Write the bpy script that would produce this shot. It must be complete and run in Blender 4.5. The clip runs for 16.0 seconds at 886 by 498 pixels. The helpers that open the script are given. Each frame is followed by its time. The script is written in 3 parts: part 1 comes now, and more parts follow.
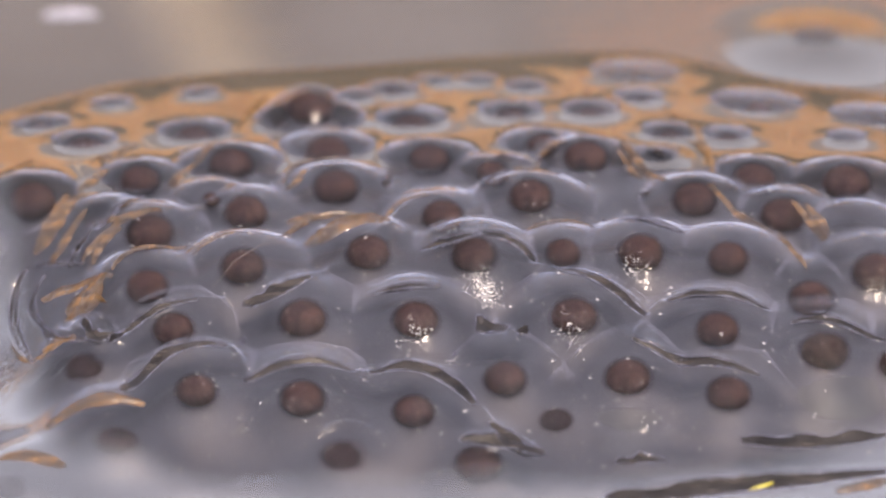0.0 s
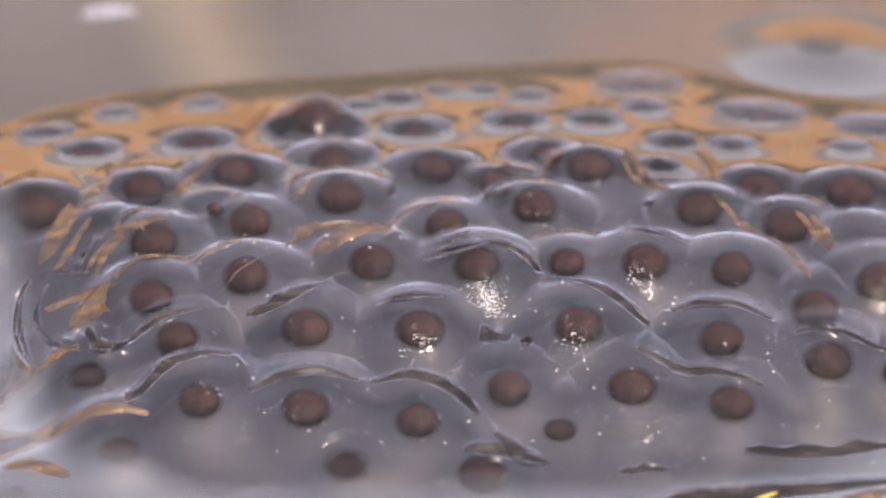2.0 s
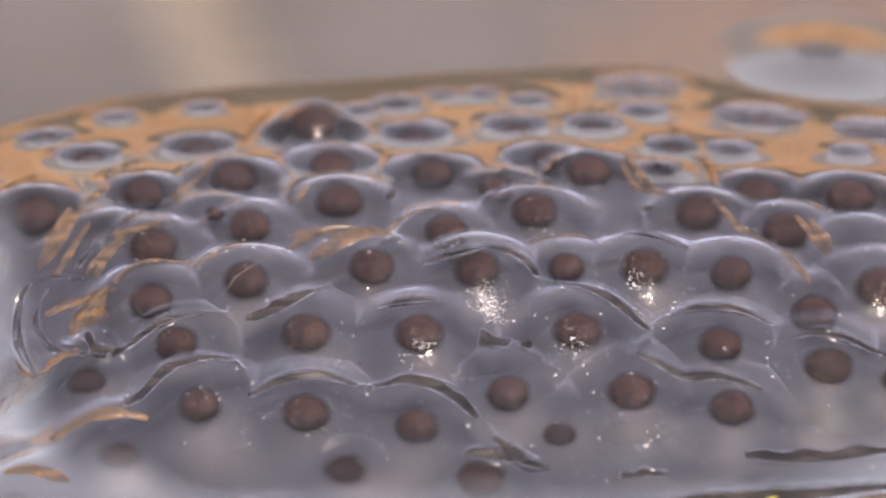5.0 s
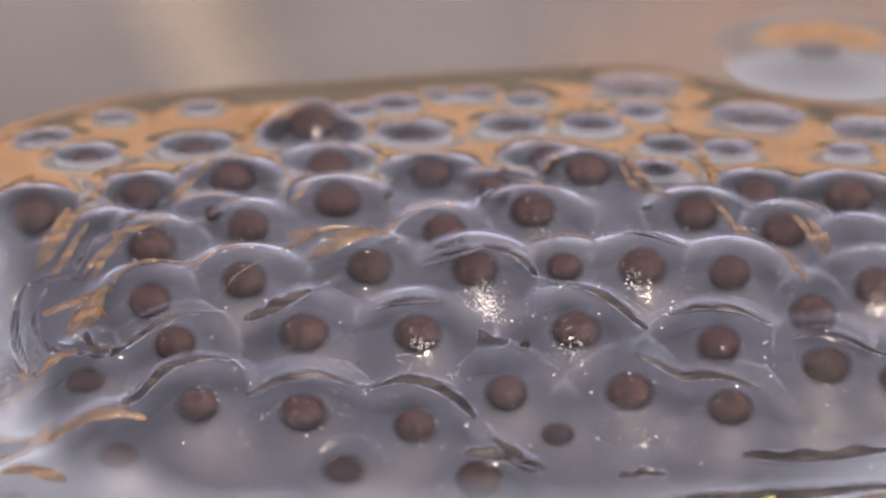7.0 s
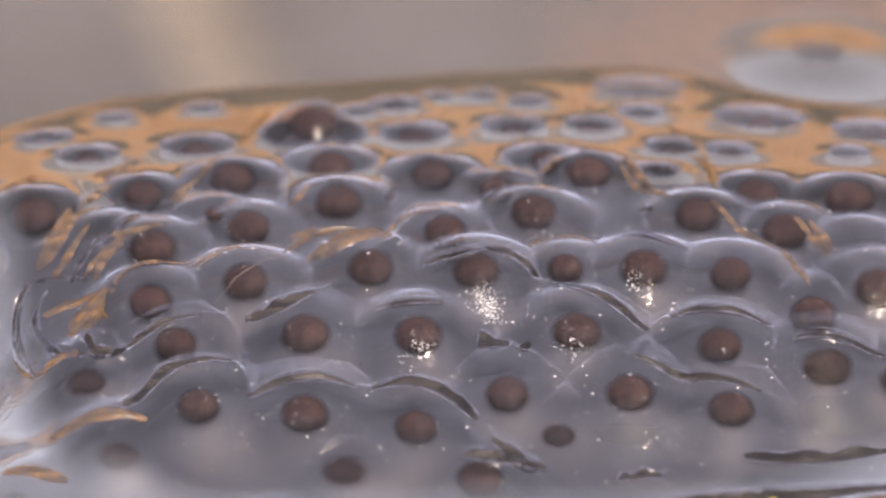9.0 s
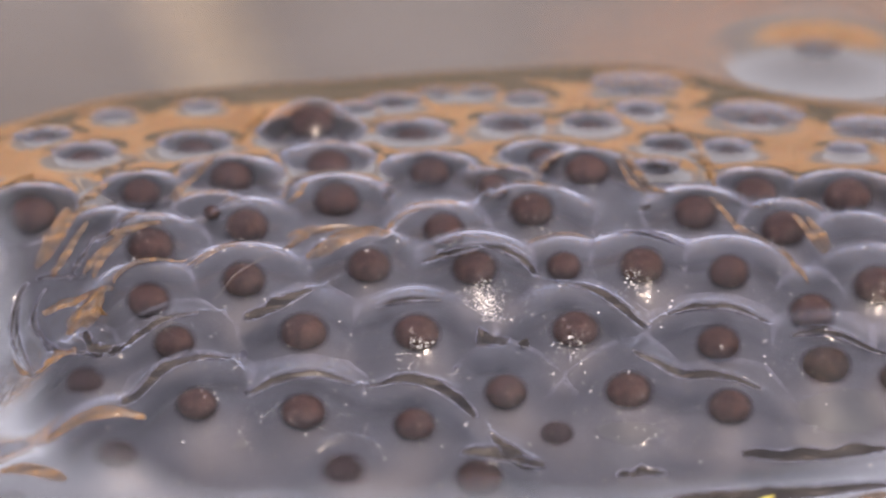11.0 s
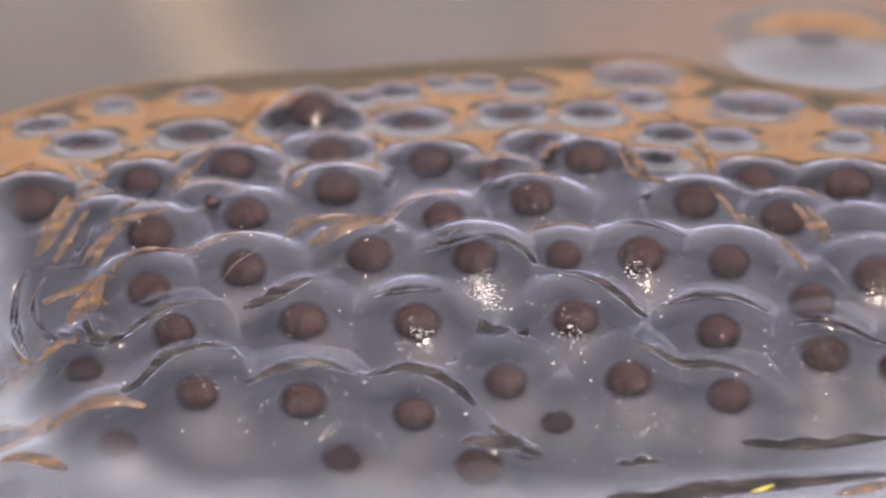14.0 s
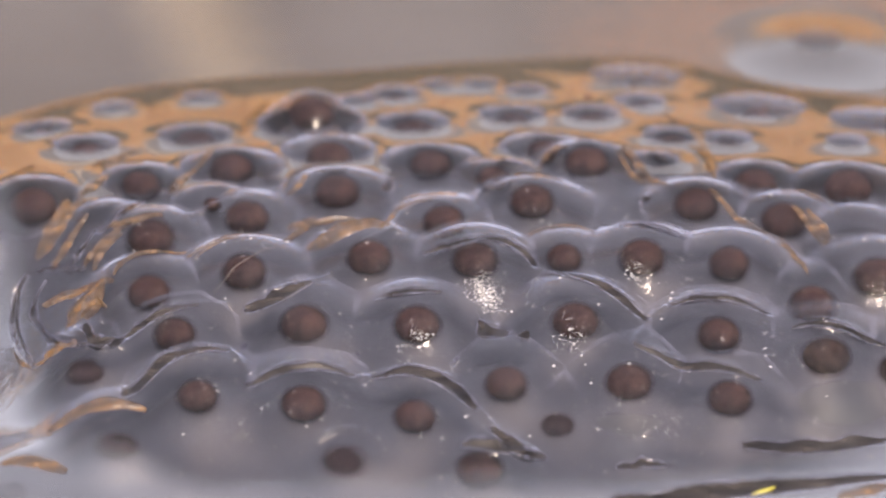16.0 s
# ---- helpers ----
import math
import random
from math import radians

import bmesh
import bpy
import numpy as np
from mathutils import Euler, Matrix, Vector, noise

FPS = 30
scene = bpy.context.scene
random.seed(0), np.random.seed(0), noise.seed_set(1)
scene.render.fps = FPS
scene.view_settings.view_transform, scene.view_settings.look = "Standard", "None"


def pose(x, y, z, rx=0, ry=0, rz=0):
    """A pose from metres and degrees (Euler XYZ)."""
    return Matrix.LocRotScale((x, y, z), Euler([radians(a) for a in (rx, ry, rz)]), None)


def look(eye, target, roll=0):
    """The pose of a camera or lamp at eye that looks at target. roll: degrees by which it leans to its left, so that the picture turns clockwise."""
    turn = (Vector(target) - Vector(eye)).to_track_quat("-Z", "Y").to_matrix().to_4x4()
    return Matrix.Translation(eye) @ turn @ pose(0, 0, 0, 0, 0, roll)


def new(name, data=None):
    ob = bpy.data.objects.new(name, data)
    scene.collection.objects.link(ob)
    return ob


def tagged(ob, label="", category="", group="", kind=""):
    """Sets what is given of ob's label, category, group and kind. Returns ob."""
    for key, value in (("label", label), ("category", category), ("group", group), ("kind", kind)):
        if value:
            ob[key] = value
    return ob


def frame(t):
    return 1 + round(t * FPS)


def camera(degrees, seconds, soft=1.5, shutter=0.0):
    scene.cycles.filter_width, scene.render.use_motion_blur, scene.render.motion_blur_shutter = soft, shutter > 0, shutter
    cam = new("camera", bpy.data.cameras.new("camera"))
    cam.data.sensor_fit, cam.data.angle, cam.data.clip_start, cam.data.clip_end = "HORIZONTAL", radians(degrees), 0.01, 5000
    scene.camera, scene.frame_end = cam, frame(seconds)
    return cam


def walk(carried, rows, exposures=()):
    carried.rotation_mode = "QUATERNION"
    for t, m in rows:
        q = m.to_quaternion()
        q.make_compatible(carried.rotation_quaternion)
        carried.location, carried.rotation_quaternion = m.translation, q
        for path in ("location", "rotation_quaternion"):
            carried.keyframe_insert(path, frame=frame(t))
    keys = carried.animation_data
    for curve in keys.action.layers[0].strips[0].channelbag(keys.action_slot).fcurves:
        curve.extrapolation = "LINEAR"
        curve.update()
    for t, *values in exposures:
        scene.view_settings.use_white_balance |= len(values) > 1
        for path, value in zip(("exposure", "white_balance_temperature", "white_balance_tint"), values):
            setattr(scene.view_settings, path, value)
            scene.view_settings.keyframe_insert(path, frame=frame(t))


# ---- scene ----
# Macro view of a clump of frogspawn breaking the surface of a pond. Plan sizes below are in millimetres.
MM = 0.001
TILT = 23.5
EYE = (0.0, -0.2668, 0.1221)


# ---------------------------------------------------------------- camera
cam = camera(12.0, 16.0, soft=2.2)
cam.data.dof.use_dof = True
cam.data.dof.focus_distance = 0.282
cam.data.dof.aperture_fstop = 29.0

# seconds, degrees that the view drifts to the left, up, and leans
SWAY = [
    (0.0, 0.000, 0.000, 0.000), (0.5, 0.031, 0.051, 0.138), (1.0, 0.023, 0.098, 0.014), (1.5, 0.031, 0.077, 0.000), (2.0, 0.059, 0.130, 0.045),
    (2.5, 0.055, 0.192, 0.021), (3.0, 0.009, 0.189, 0.004), (3.5, 0.050, 0.201, 0.031), (4.0, 0.043, 0.188, -0.019), (4.8, 0.049, 0.193, 0.018),
    (5.7, 0.055, 0.198, 0.054), (6.5, 0.061, 0.203, 0.091), (7.0, 0.023, 0.192, 0.006), (7.5, 0.049, 0.187, 0.039), (8.0, 0.012, 0.196, 0.037),
    (8.5, 0.009, 0.195, 0.139), (9.0, 0.038, 0.210, 0.041), (9.8, 0.029, 0.195, 0.022), (10.7, 0.020, 0.180, 0.003), (11.5, 0.012, 0.165, -0.016),
    (12.0, 0.033, 0.119, -0.020), (12.5, 0.024, 0.092, 0.028), (13.0, 0.056, 0.069, 0.019), (13.5, 0.068, 0.060, -0.004), (14.0, 0.014, 0.032, 0.049),
    (14.5, 0.024, 0.004, 0.040), (15.0, 0.030, 0.012, 0.004), (15.5, 0.023, 0.041, 0.076), (16.0, 0.018, 0.069, -0.026),
]
walk(cam, [(t, pose(*EYE, 90 - TILT + up, 0, left) @ pose(0, 0, 0, 0, 0, lean)) for t, left, up, lean in SWAY], exposures=[(0.0, 0.85, 7800, 21), (16.0, 0.85, 7800, 21)])


# ---------------------------------------------------------------- world and sun
SUN_UP, SUN_SIDE = 73.0, 28.0        # degrees above the horizon, degrees to the right of straight behind the camera
world = bpy.data.worlds.new("world")
scene.world = world
world.use_nodes = True
wn = world.node_tree.nodes
sky = wn.new("ShaderNodeTexSky")
sky.sky_type = "NISHITA"
sky.sun_disc = False
sky.sun_elevation = radians(SUN_UP)
sky.sun_rotation = radians(180 - SUN_SIDE)
sky.air_density = 1.0
sky.dust_density = 0.6
wn["Background"].inputs["Strength"].default_value = 0.15
haze = wn.new("ShaderNodeHueSaturation")        # thin high cloud pales the blue
haze.inputs["Saturation"].default_value = 0.5
haze.inputs["Value"].default_value = 3.0
world.node_tree.links.new(sky.outputs["Color"], haze.inputs["Color"])
world.node_tree.links.new(haze.outputs["Color"], wn["Background"].inputs["Color"])

sun = new("sun", bpy.data.lights.new("sun", "SUN"))
sun.data.energy = 1.3
sun.data.angle = radians(1.5)
sun.data.color = (1.0, 0.93, 0.84)
away = Vector((math.sin(radians(SUN_SIDE)) * math.cos(radians(SUN_UP)), -math.cos(radians(SUN_SIDE)) * math.cos(radians(SUN_UP)), math.sin(radians(SUN_UP))))
sun.matrix_world = look(away * 30, (0, 0, 0))


# ---------------------------------------------------------------- materials
class Mat:
    """A small builder of node materials."""

    def __init__(self, name):
        self.m = bpy.data.materials.new(name)
        self.m.use_nodes = True
        self.t = self.m.node_tree
        self.b = self.t.nodes["Principled BSDF"]
        self.out = self.t.nodes["Material Output"]

    def node(self, kind, **values):
        n = self.t.nodes.new(kind)
        for key, value in values.items():
            n.inputs[key.replace("_", " ")].default_value = value
        return n

    def link(self, a, b):
        self.t.links.new(a, b)

    def noise(self, size, detail=3.0, rough=0.55, stretch=(1, 1, 1), which="Object"):
        c = self.node("ShaderNodeNewGeometry" if which == "World" else "ShaderNodeTexCoord")
        mp = self.node("ShaderNodeMapping")
        mp.inputs["Scale"].default_value = stretch
        n = self.node("ShaderNodeTexNoise", Scale=1.0 / size, Detail=detail, Roughness=rough)
        self.link(c.outputs["Position" if which == "World" else which], mp.inputs["Vector"])
        self.link(mp.outputs["Vector"], n.inputs["Vector"])
        return n.outputs["Fac"]

    def ramp(self, fac, stops):
        r = self.node("ShaderNodeValToRGB")
        e = r.color_ramp.elements
        while len(e) < len(stops):
            e.new(0.5)
        for el, (at, col) in zip(e, stops):
            el.position, el.color = at, (*col, 1)
        self.link(fac, r.inputs["Fac"])
        return r.outputs["Color"]

    def span(self, fac, a, b, lo, hi):
        n = self.node("ShaderNodeMapRange")
        for i, v in enumerate((a, b, lo, hi), 1):
            n.inputs[i].default_value = v
        self.link(fac, n.inputs[0])
        return n.outputs[0]

    def sum(self, a, b, times):
        n = self.node("ShaderNodeMath")
        n.operation = "MULTIPLY_ADD"
        self.link(b, n.inputs[0])
        n.inputs[1].default_value = times
        self.link(a, n.inputs[2])
        return n.outputs[0]

    def bump(self, fac, strength, distance, before=None):
        n = self.node("ShaderNodeBump", Strength=strength, Distance=distance)
        self.link(fac, n.inputs["Height"])
        if before is not None:
            self.link(before, n.inputs["Normal"])
        return n.outputs["Normal"]

    def set(self, **values):
        for key, value in values.items():
            self.b.inputs[key.replace("_", " ")].default_value = value

    def glance(self, ior, power, normal=None):
        """Share of light that a wet surface throws back, more at a glancing view."""
        face = self.node("ShaderNodeLayerWeight", Blend=0.5)
        if normal is not None:
            self.link(normal, face.inputs["Normal"])
        rise = self.node("ShaderNodeMath")
        rise.operation = "POWER"
        self.link(face.outputs["Facing"], rise.inputs[0])
        rise.inputs[1].default_value = power
        least = ((ior - 1) / (ior + 1)) ** 2
        return self.span(rise.outputs[0], 0, 1, least, 1)

    def veil(self, fac, tint, ior=0.0, rough=0.05, normal=None, share=1.0, fuzz=None, fuzz_share=None):
        """Let part of the light straight through, as a clear jelly does; with ior, a wet gloss lies over it all."""
        clear = self.node("ShaderNodeBsdfTransparent")
        clear.inputs["Color"].default_value = (*tint, 1)
        mix = self.node("ShaderNodeMixShader")
        if isinstance(fac, float):
            mix.inputs[0].default_value = fac
        else:
            self.link(fac, mix.inputs[0])
        self.link(clear.outputs[0], mix.inputs[1])
        self.link(self.b.outputs[0], mix.inputs[2])
        top = mix
        if fuzz:
            mist = self.node("ShaderNodeMath")
            mist.operation = "MULTIPLY"
            mist.use_clamp = True
            self.link(fuzz_share, mist.inputs[1])
            self.link(self.glance(1.1, 6.5), mist.inputs[0])
            broad = self.node("ShaderNodeBsdfGlossy", Roughness=0.65)
            broad.inputs["Color"].default_value = (*fuzz, 1)
            top = self.node("ShaderNodeMixShader")
            self.link(mist.outputs[0], top.inputs[0])
            self.link(mix.outputs[0], top.inputs[1])
            self.link(broad.outputs[0], top.inputs[2])
            mix = top
        if ior:
            wet = self.node("ShaderNodeBsdfGlossy", Roughness=rough)
            if normal is not None:
                self.link(normal, wet.inputs["Normal"])
            top = self.node("ShaderNodeMixShader")
            part_of = self.node("ShaderNodeMath")
            part_of.operation = "MULTIPLY"
            if isinstance(share, float):
                part_of.inputs[1].default_value = share
            else:
                self.link(share, part_of.inputs[1])
            self.link(self.glance(ior, 5.0, normal), part_of.inputs[0])
            self.link(part_of.outputs[0], top.inputs[0])
            self.link(mix.outputs[0], top.inputs[1])
            self.link(wet.outputs[0], top.inputs[2])
        self.link(top.outputs[0], self.out.inputs["Surface"])


def jelly_material():
    k = Mat("clear_jelly")
    cloud = k.noise(3.0 * MM, 3, which="World")
    k.link(k.ramp(cloud, [(0.3, (0.016, 0.0185, 0.022)), (0.7, (0.050, 0.057, 0.066))]), k.b.inputs["Base Color"])
    k.set(Roughness=0.5, IOR=1.05)
    patch = k.node("ShaderNodeMath")
    patch.operation = "MULTIPLY"
    k.link(k.noise(0.32 * MM, 1, which="World"), patch.inputs[0])
    k.link(k.span(k.noise(4.5 * MM, 1, which="World"), 0.34, 0.52, 0.0, 1.0), patch.inputs[1])
    rough = k.node("ShaderNodeMath")            # the lowest eggs are smoothed over by the water film
    rough.operation = "MULTIPLY"
    k.link(patch.outputs[0], rough.inputs[0])
    where = k.node("ShaderNodeSeparateXYZ")
    k.link(k.node("ShaderNodeNewGeometry").outputs["Position"], where.inputs[0])
    k.link(k.span(where.outputs["Y"], -17 * MM, -13 * MM, 0.15, 1.0), rough.inputs[1])
    grain = k.bump(rough.outputs[0], 0.85, 0.045 * MM)
    soft = k.bump(k.noise(1.1 * MM, 2, which="World"), 0.35, 0.12 * MM, grain)
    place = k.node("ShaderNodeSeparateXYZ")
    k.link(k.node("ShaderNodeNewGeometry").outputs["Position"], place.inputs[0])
    # wetter film at the near edge; gloss boosted by position paints brighter sky reflection
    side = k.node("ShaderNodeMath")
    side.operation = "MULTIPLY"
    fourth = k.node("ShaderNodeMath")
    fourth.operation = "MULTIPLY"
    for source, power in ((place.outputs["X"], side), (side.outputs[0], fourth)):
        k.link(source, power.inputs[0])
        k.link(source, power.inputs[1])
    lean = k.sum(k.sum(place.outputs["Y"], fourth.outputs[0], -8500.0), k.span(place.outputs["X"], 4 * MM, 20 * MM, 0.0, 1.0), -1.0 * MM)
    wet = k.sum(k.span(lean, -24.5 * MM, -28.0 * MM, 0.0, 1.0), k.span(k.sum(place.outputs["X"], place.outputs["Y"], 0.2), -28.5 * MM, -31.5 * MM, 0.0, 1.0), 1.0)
    # milkiness raised by position, near and on the back shelf, paints haze over embryos
    added_haze = k.sum(k.span(place.outputs["Y"], -17 * MM, -23 * MM, 0.0, 0.05), k.span(place.outputs["Y"], 10 * MM, 22 * MM, 0.0, 0.10), 1.0)
    milk = k.sum(k.sum(k.span(cloud, 0.3, 0.7, 0.04, 0.145), wet, 0.04), added_haze, 1.0)
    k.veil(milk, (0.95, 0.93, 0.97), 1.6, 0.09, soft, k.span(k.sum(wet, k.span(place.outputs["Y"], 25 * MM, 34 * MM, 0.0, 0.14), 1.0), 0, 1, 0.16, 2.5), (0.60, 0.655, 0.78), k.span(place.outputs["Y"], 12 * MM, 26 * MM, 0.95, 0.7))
    return k.m


def embryo_material():
    k = Mat("brown_embryo")
    k.link(k.ramp(k.sum(k.noise(1.3 * MM, 4), k.span(k.noise(0.22 * MM, 2), 0.35, 0.65, -0.1, 0.1), 1.0), [(0.3, (0.042, 0.0215, 0.0165)), (0.5, (0.070, 0.0365, 0.0275)), (0.68, (0.130, 0.076, 0.050))]), k.b.inputs["Base Color"])
    k.set(Roughness=0.7, IOR=1.06)
    k.link(k.bump(k.noise(0.9 * MM, 1), 0.4, 0.1 * MM), k.b.inputs["Normal"])
    return k.m


def body_material():
    k = Mat("milky_jelly")
    k.link(k.ramp(k.noise(5 * MM, 4), [(0.3, (0.010, 0.0112, 0.0135)), (0.7, (0.023, 0.0255, 0.030))]), k.b.inputs["Base Color"])
    k.set(Roughness=0.5)
    return k.m


def water_material():
    k = Mat("pond_water")
    k.link(k.ramp(k.noise(0.03, 3), [(0.3, (0.035, 0.03, 0.026)), (0.7, (0.06, 0.054, 0.05))]), k.b.inputs["Base Color"])
    k.set(Roughness=0.6, IOR=1.05)
    wave = k.bump(k.noise(9 * MM, 2, stretch=(0.35, 1, 1)), 0.06, 0.25 * MM)
    k.link(wave, k.b.inputs["Normal"])
    k.veil(0.85, (0.9, 0.88, 0.86), 1.74, 0.025, wave)
    return k.m


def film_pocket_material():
    k = Mat("pocket_dark_reflection")
    # near-black base colour stands in for the dark reflection in gaps between eggs
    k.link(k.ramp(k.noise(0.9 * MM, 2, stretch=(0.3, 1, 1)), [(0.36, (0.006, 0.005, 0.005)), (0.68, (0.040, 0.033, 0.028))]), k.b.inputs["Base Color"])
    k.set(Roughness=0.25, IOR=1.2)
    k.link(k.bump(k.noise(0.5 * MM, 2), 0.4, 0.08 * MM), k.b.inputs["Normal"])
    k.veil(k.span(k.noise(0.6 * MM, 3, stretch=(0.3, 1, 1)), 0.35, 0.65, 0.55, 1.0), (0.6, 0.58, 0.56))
    return k.m


def jelly_lip_material():
    k = Mat("pale_lip_halo")
    n = k.noise(0.8 * MM, 3)
    # pale colour paints the white halo that outlines each pocket
    k.link(k.ramp(n, [(0.3, (0.10, 0.10, 0.125)), (0.7, (0.20, 0.20, 0.24))]), k.b.inputs["Base Color"])
    k.set(Roughness=0.35, IOR=1.4)
    k.veil(k.span(n, 0.35, 0.65, 0.04, 0.26), (0.97, 0.97, 1.0))
    return k.m


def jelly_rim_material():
    k = Mat("milky_rim_highlight")
    n = k.noise(1.6 * MM, 3, which="World")
    # pale base colour puts bright rim reflection into the capsule's milky edge
    k.link(k.ramp(n, [(0.3, (0.26, 0.26, 0.32)), (0.7, (0.36, 0.36, 0.43))]), k.b.inputs["Base Color"])
    k.set(Roughness=0.5, IOR=1.1)
    k.veil(k.span(n, 0.35, 0.65, 0.01, 0.055), (0.99, 0.99, 1.0))
    return k.m


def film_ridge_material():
    k = Mat("film_reed_reflection")
    # amber base colour paints the orange reeds' reflection into the film
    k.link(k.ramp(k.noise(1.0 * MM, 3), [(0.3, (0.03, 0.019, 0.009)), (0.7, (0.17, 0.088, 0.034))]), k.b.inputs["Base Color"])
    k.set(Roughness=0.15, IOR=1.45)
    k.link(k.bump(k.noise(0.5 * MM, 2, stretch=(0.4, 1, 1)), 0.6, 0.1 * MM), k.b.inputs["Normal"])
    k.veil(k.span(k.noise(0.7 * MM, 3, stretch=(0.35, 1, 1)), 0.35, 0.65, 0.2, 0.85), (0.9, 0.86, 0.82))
    return k.m


def haze_shell_material():
    k = Mat("embryo_edge_haze")
    n = k.noise(0.7 * MM, 2)
    k.link(k.ramp(n, [(0.3, (0.030, 0.020, 0.018)), (0.7, (0.055, 0.038, 0.034))]), k.b.inputs["Base Color"])
    k.set(Roughness=0.7, IOR=1.05)
    k.veil(k.span(n, 0.3, 0.7, 0.07, 0.15), (0.95, 0.93, 0.93))
    return k.m


def plain_material(name, size, dark, light, rough=0.8, bump=0.3, ior=1.45):
    k = Mat(name)
    n = k.noise(size, 4)
    k.link(k.ramp(n, [(0.3, dark), (0.7, light)]), k.b.inputs["Base Color"])
    k.set(Roughness=rough, IOR=ior)
    k.link(k.bump(n, bump, size * 0.2), k.b.inputs["Normal"])
    return k.m


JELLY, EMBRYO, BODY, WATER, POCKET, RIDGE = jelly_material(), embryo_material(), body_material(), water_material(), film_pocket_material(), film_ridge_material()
LIP, RIM, HAZE_SHELL = jelly_lip_material(), jelly_rim_material(), haze_shell_material()
MOTTLE = plain_material("mottled_embryo", 0.5 * MM, (0.012, 0.007, 0.0045), (0.085, 0.058, 0.036), 0.8, ior=1.06)
# paler, greyer embryo colour paints in the haze of the film over it
HAZED = plain_material("film_hazed_embryo", 0.9 * MM, (0.024, 0.018, 0.017), (0.046, 0.035, 0.033), 0.8, ior=1.06)
MUD = plain_material("pond_mud", 0.15, (0.055, 0.040, 0.015), (0.12, 0.085, 0.036))
REED = plain_material("dry_reed", 0.4, (0.80, 0.42, 0.15), (0.93, 0.55, 0.24))
WOOD = plain_material("bare_wood_edge", 0.9, (0.30, 0.275, 0.265), (0.42, 0.39, 0.38))
BARK = plain_material("sunlit_bark", 0.3, (0.78, 0.63, 0.46), (0.90, 0.76, 0.60))
RUST = plain_material("rusty_bark", 0.3, (0.82, 0.50, 0.36), (0.92, 0.62, 0.46))
FLECK = plain_material("pale_grey_fleck", 0.6 * MM, (0.16, 0.155, 0.17), (0.28, 0.27, 0.30), 0.35)
YELLOW = plain_material("yellow_leaf", 0.8 * MM, (0.30, 0.25, 0.03), (0.46, 0.40, 0.07), 0.4)
FIBRE = plain_material("pale_fibre", 0.4 * MM, (0.07, 0.055, 0.04), (0.16, 0.13, 0.10), 0.3)
GRIT_GLINTS = plain_material("grit_and_sun_glints", 0.5 * MM, (0.42, 0.39, 0.35), (0.68, 0.65, 0.61), 0.15)


# ---------------------------------------------------------------- plan of the clump
# eggs: across, away from the viewer, embryo's width (0: none seen), radius of the jelly capsule, height above the clump's line
BACK_RINGS = [
    (30.6, 56.7, 1.9, 11.0, -1.3), (14.7, 33.7, 1.3, 12.0, -0.36), (23.4, 25.7, 2.5, 12.0, -0.36), (32.0, 22.7, 1.2, 12.0, -0.36),
    (29.2, 16.4, 0.0, 2.6, -0.45), (-24.7, 26.3, 0.0, 3.2, -0.45), (-18.3, 28.7, 0.0, 2.6, -0.45), (-0.6, 31.4, 0.0, 2.4, -0.45),
    (2.7, 31.5, 0.0, 2.6, -0.45), (-29.5, 20.7, 2.3, 3.6, -0.25),
]
FAR = [
    (-25.9, 15.7, 2.8, 3.6, -0.15), (-28.8, 5.4, 3.3, 3.6, 0.15), (-18.1, 17.9, 3.1, 3.3, 0.05), (-9.7, 20.6, 3.5, 2.8, 1.9),
    (-3.8, 29.0, 2.7, 3.2, -0.25), (-2.3, 20.9, 3.6, 4.0, -0.05), (5.0, 22.8, 2.6, 3.8, -0.15), (10.9, 23.0, 3.3, 3.6, -0.25),
    (14.6, 26.3, 3.3, 3.4, -0.35), (16.5, 17.4, 3.3, 3.0, -0.25), (20.6, 16.8, 2.5, 2.9, -0.35), (6.2, 29.4, 1.2, 3.4, -0.45),
    (-6.6, 27.1, 0.0, 3.0, -0.45), (15.0, 11.8, 0.0, 2.2, -0.3),
]
UPPER = [
    (-21.4, 8.0, 2.8, 2.8, 0.2), (-15.1, 10.5, 3.1, 3.3, 0.6), (-8.3, 14.0, 3.3, 3.6, 0.4), (-7.5, 6.3, 3.2, 3.4, 0.6),
    (-1.0, 11.7, 2.9, 3.3, 0.5), (7.1, 14.6, 2.2, 3.1, 0.3), (3.5, 9.1, 2.4, 2.8, 0.1), (6.1, 3.9, 3.1, 3.4, 0.9),
    (10.2, 11.5, 3.1, 3.1, 0.8), (17.6, 4.3, 3.1, 3.2, 0.5), (22.0, 8.8, 3.1, 2.9, 0.1), (28.4, 7.1, 3.4, 3.4, 0.7),
    (23.6, 2.7, 3.2, 3.4, 0.1), (28.5, 0.8, 0.0, 3.4, 0.1),
]
MIDDLE = [
    (-16.2, 4.5, 1.2, 2.2, 0.1), (-13.7, 2.8, 3.0, 3.3, 0.2), (-20.2, -0.2, 3.3, 3.6, 0.4), (-23.5, 1.6, 0.0, 3.0, 0.1),
    (-19.9, -7.1, 2.9, 3.8, 0.6), (-13.6, -5.0, 3.0, 4.1, 0.7), (-5.1, -3.1, 3.0, 4.0, 0.5), (0.0, 1.9, 2.9, 3.7, 0.3),
    (2.1, -3.9, 3.1, 4.1, 0.9), (8.2, -2.8, 2.4, 3.4, 0), (13.5, -3.3, 3.1, 3.9, 0.7), (19.4, -4.0, 2.7, 4.3, 0.6),
    (29.4, -4.6, 3.2, 4.0, 0.5),
]
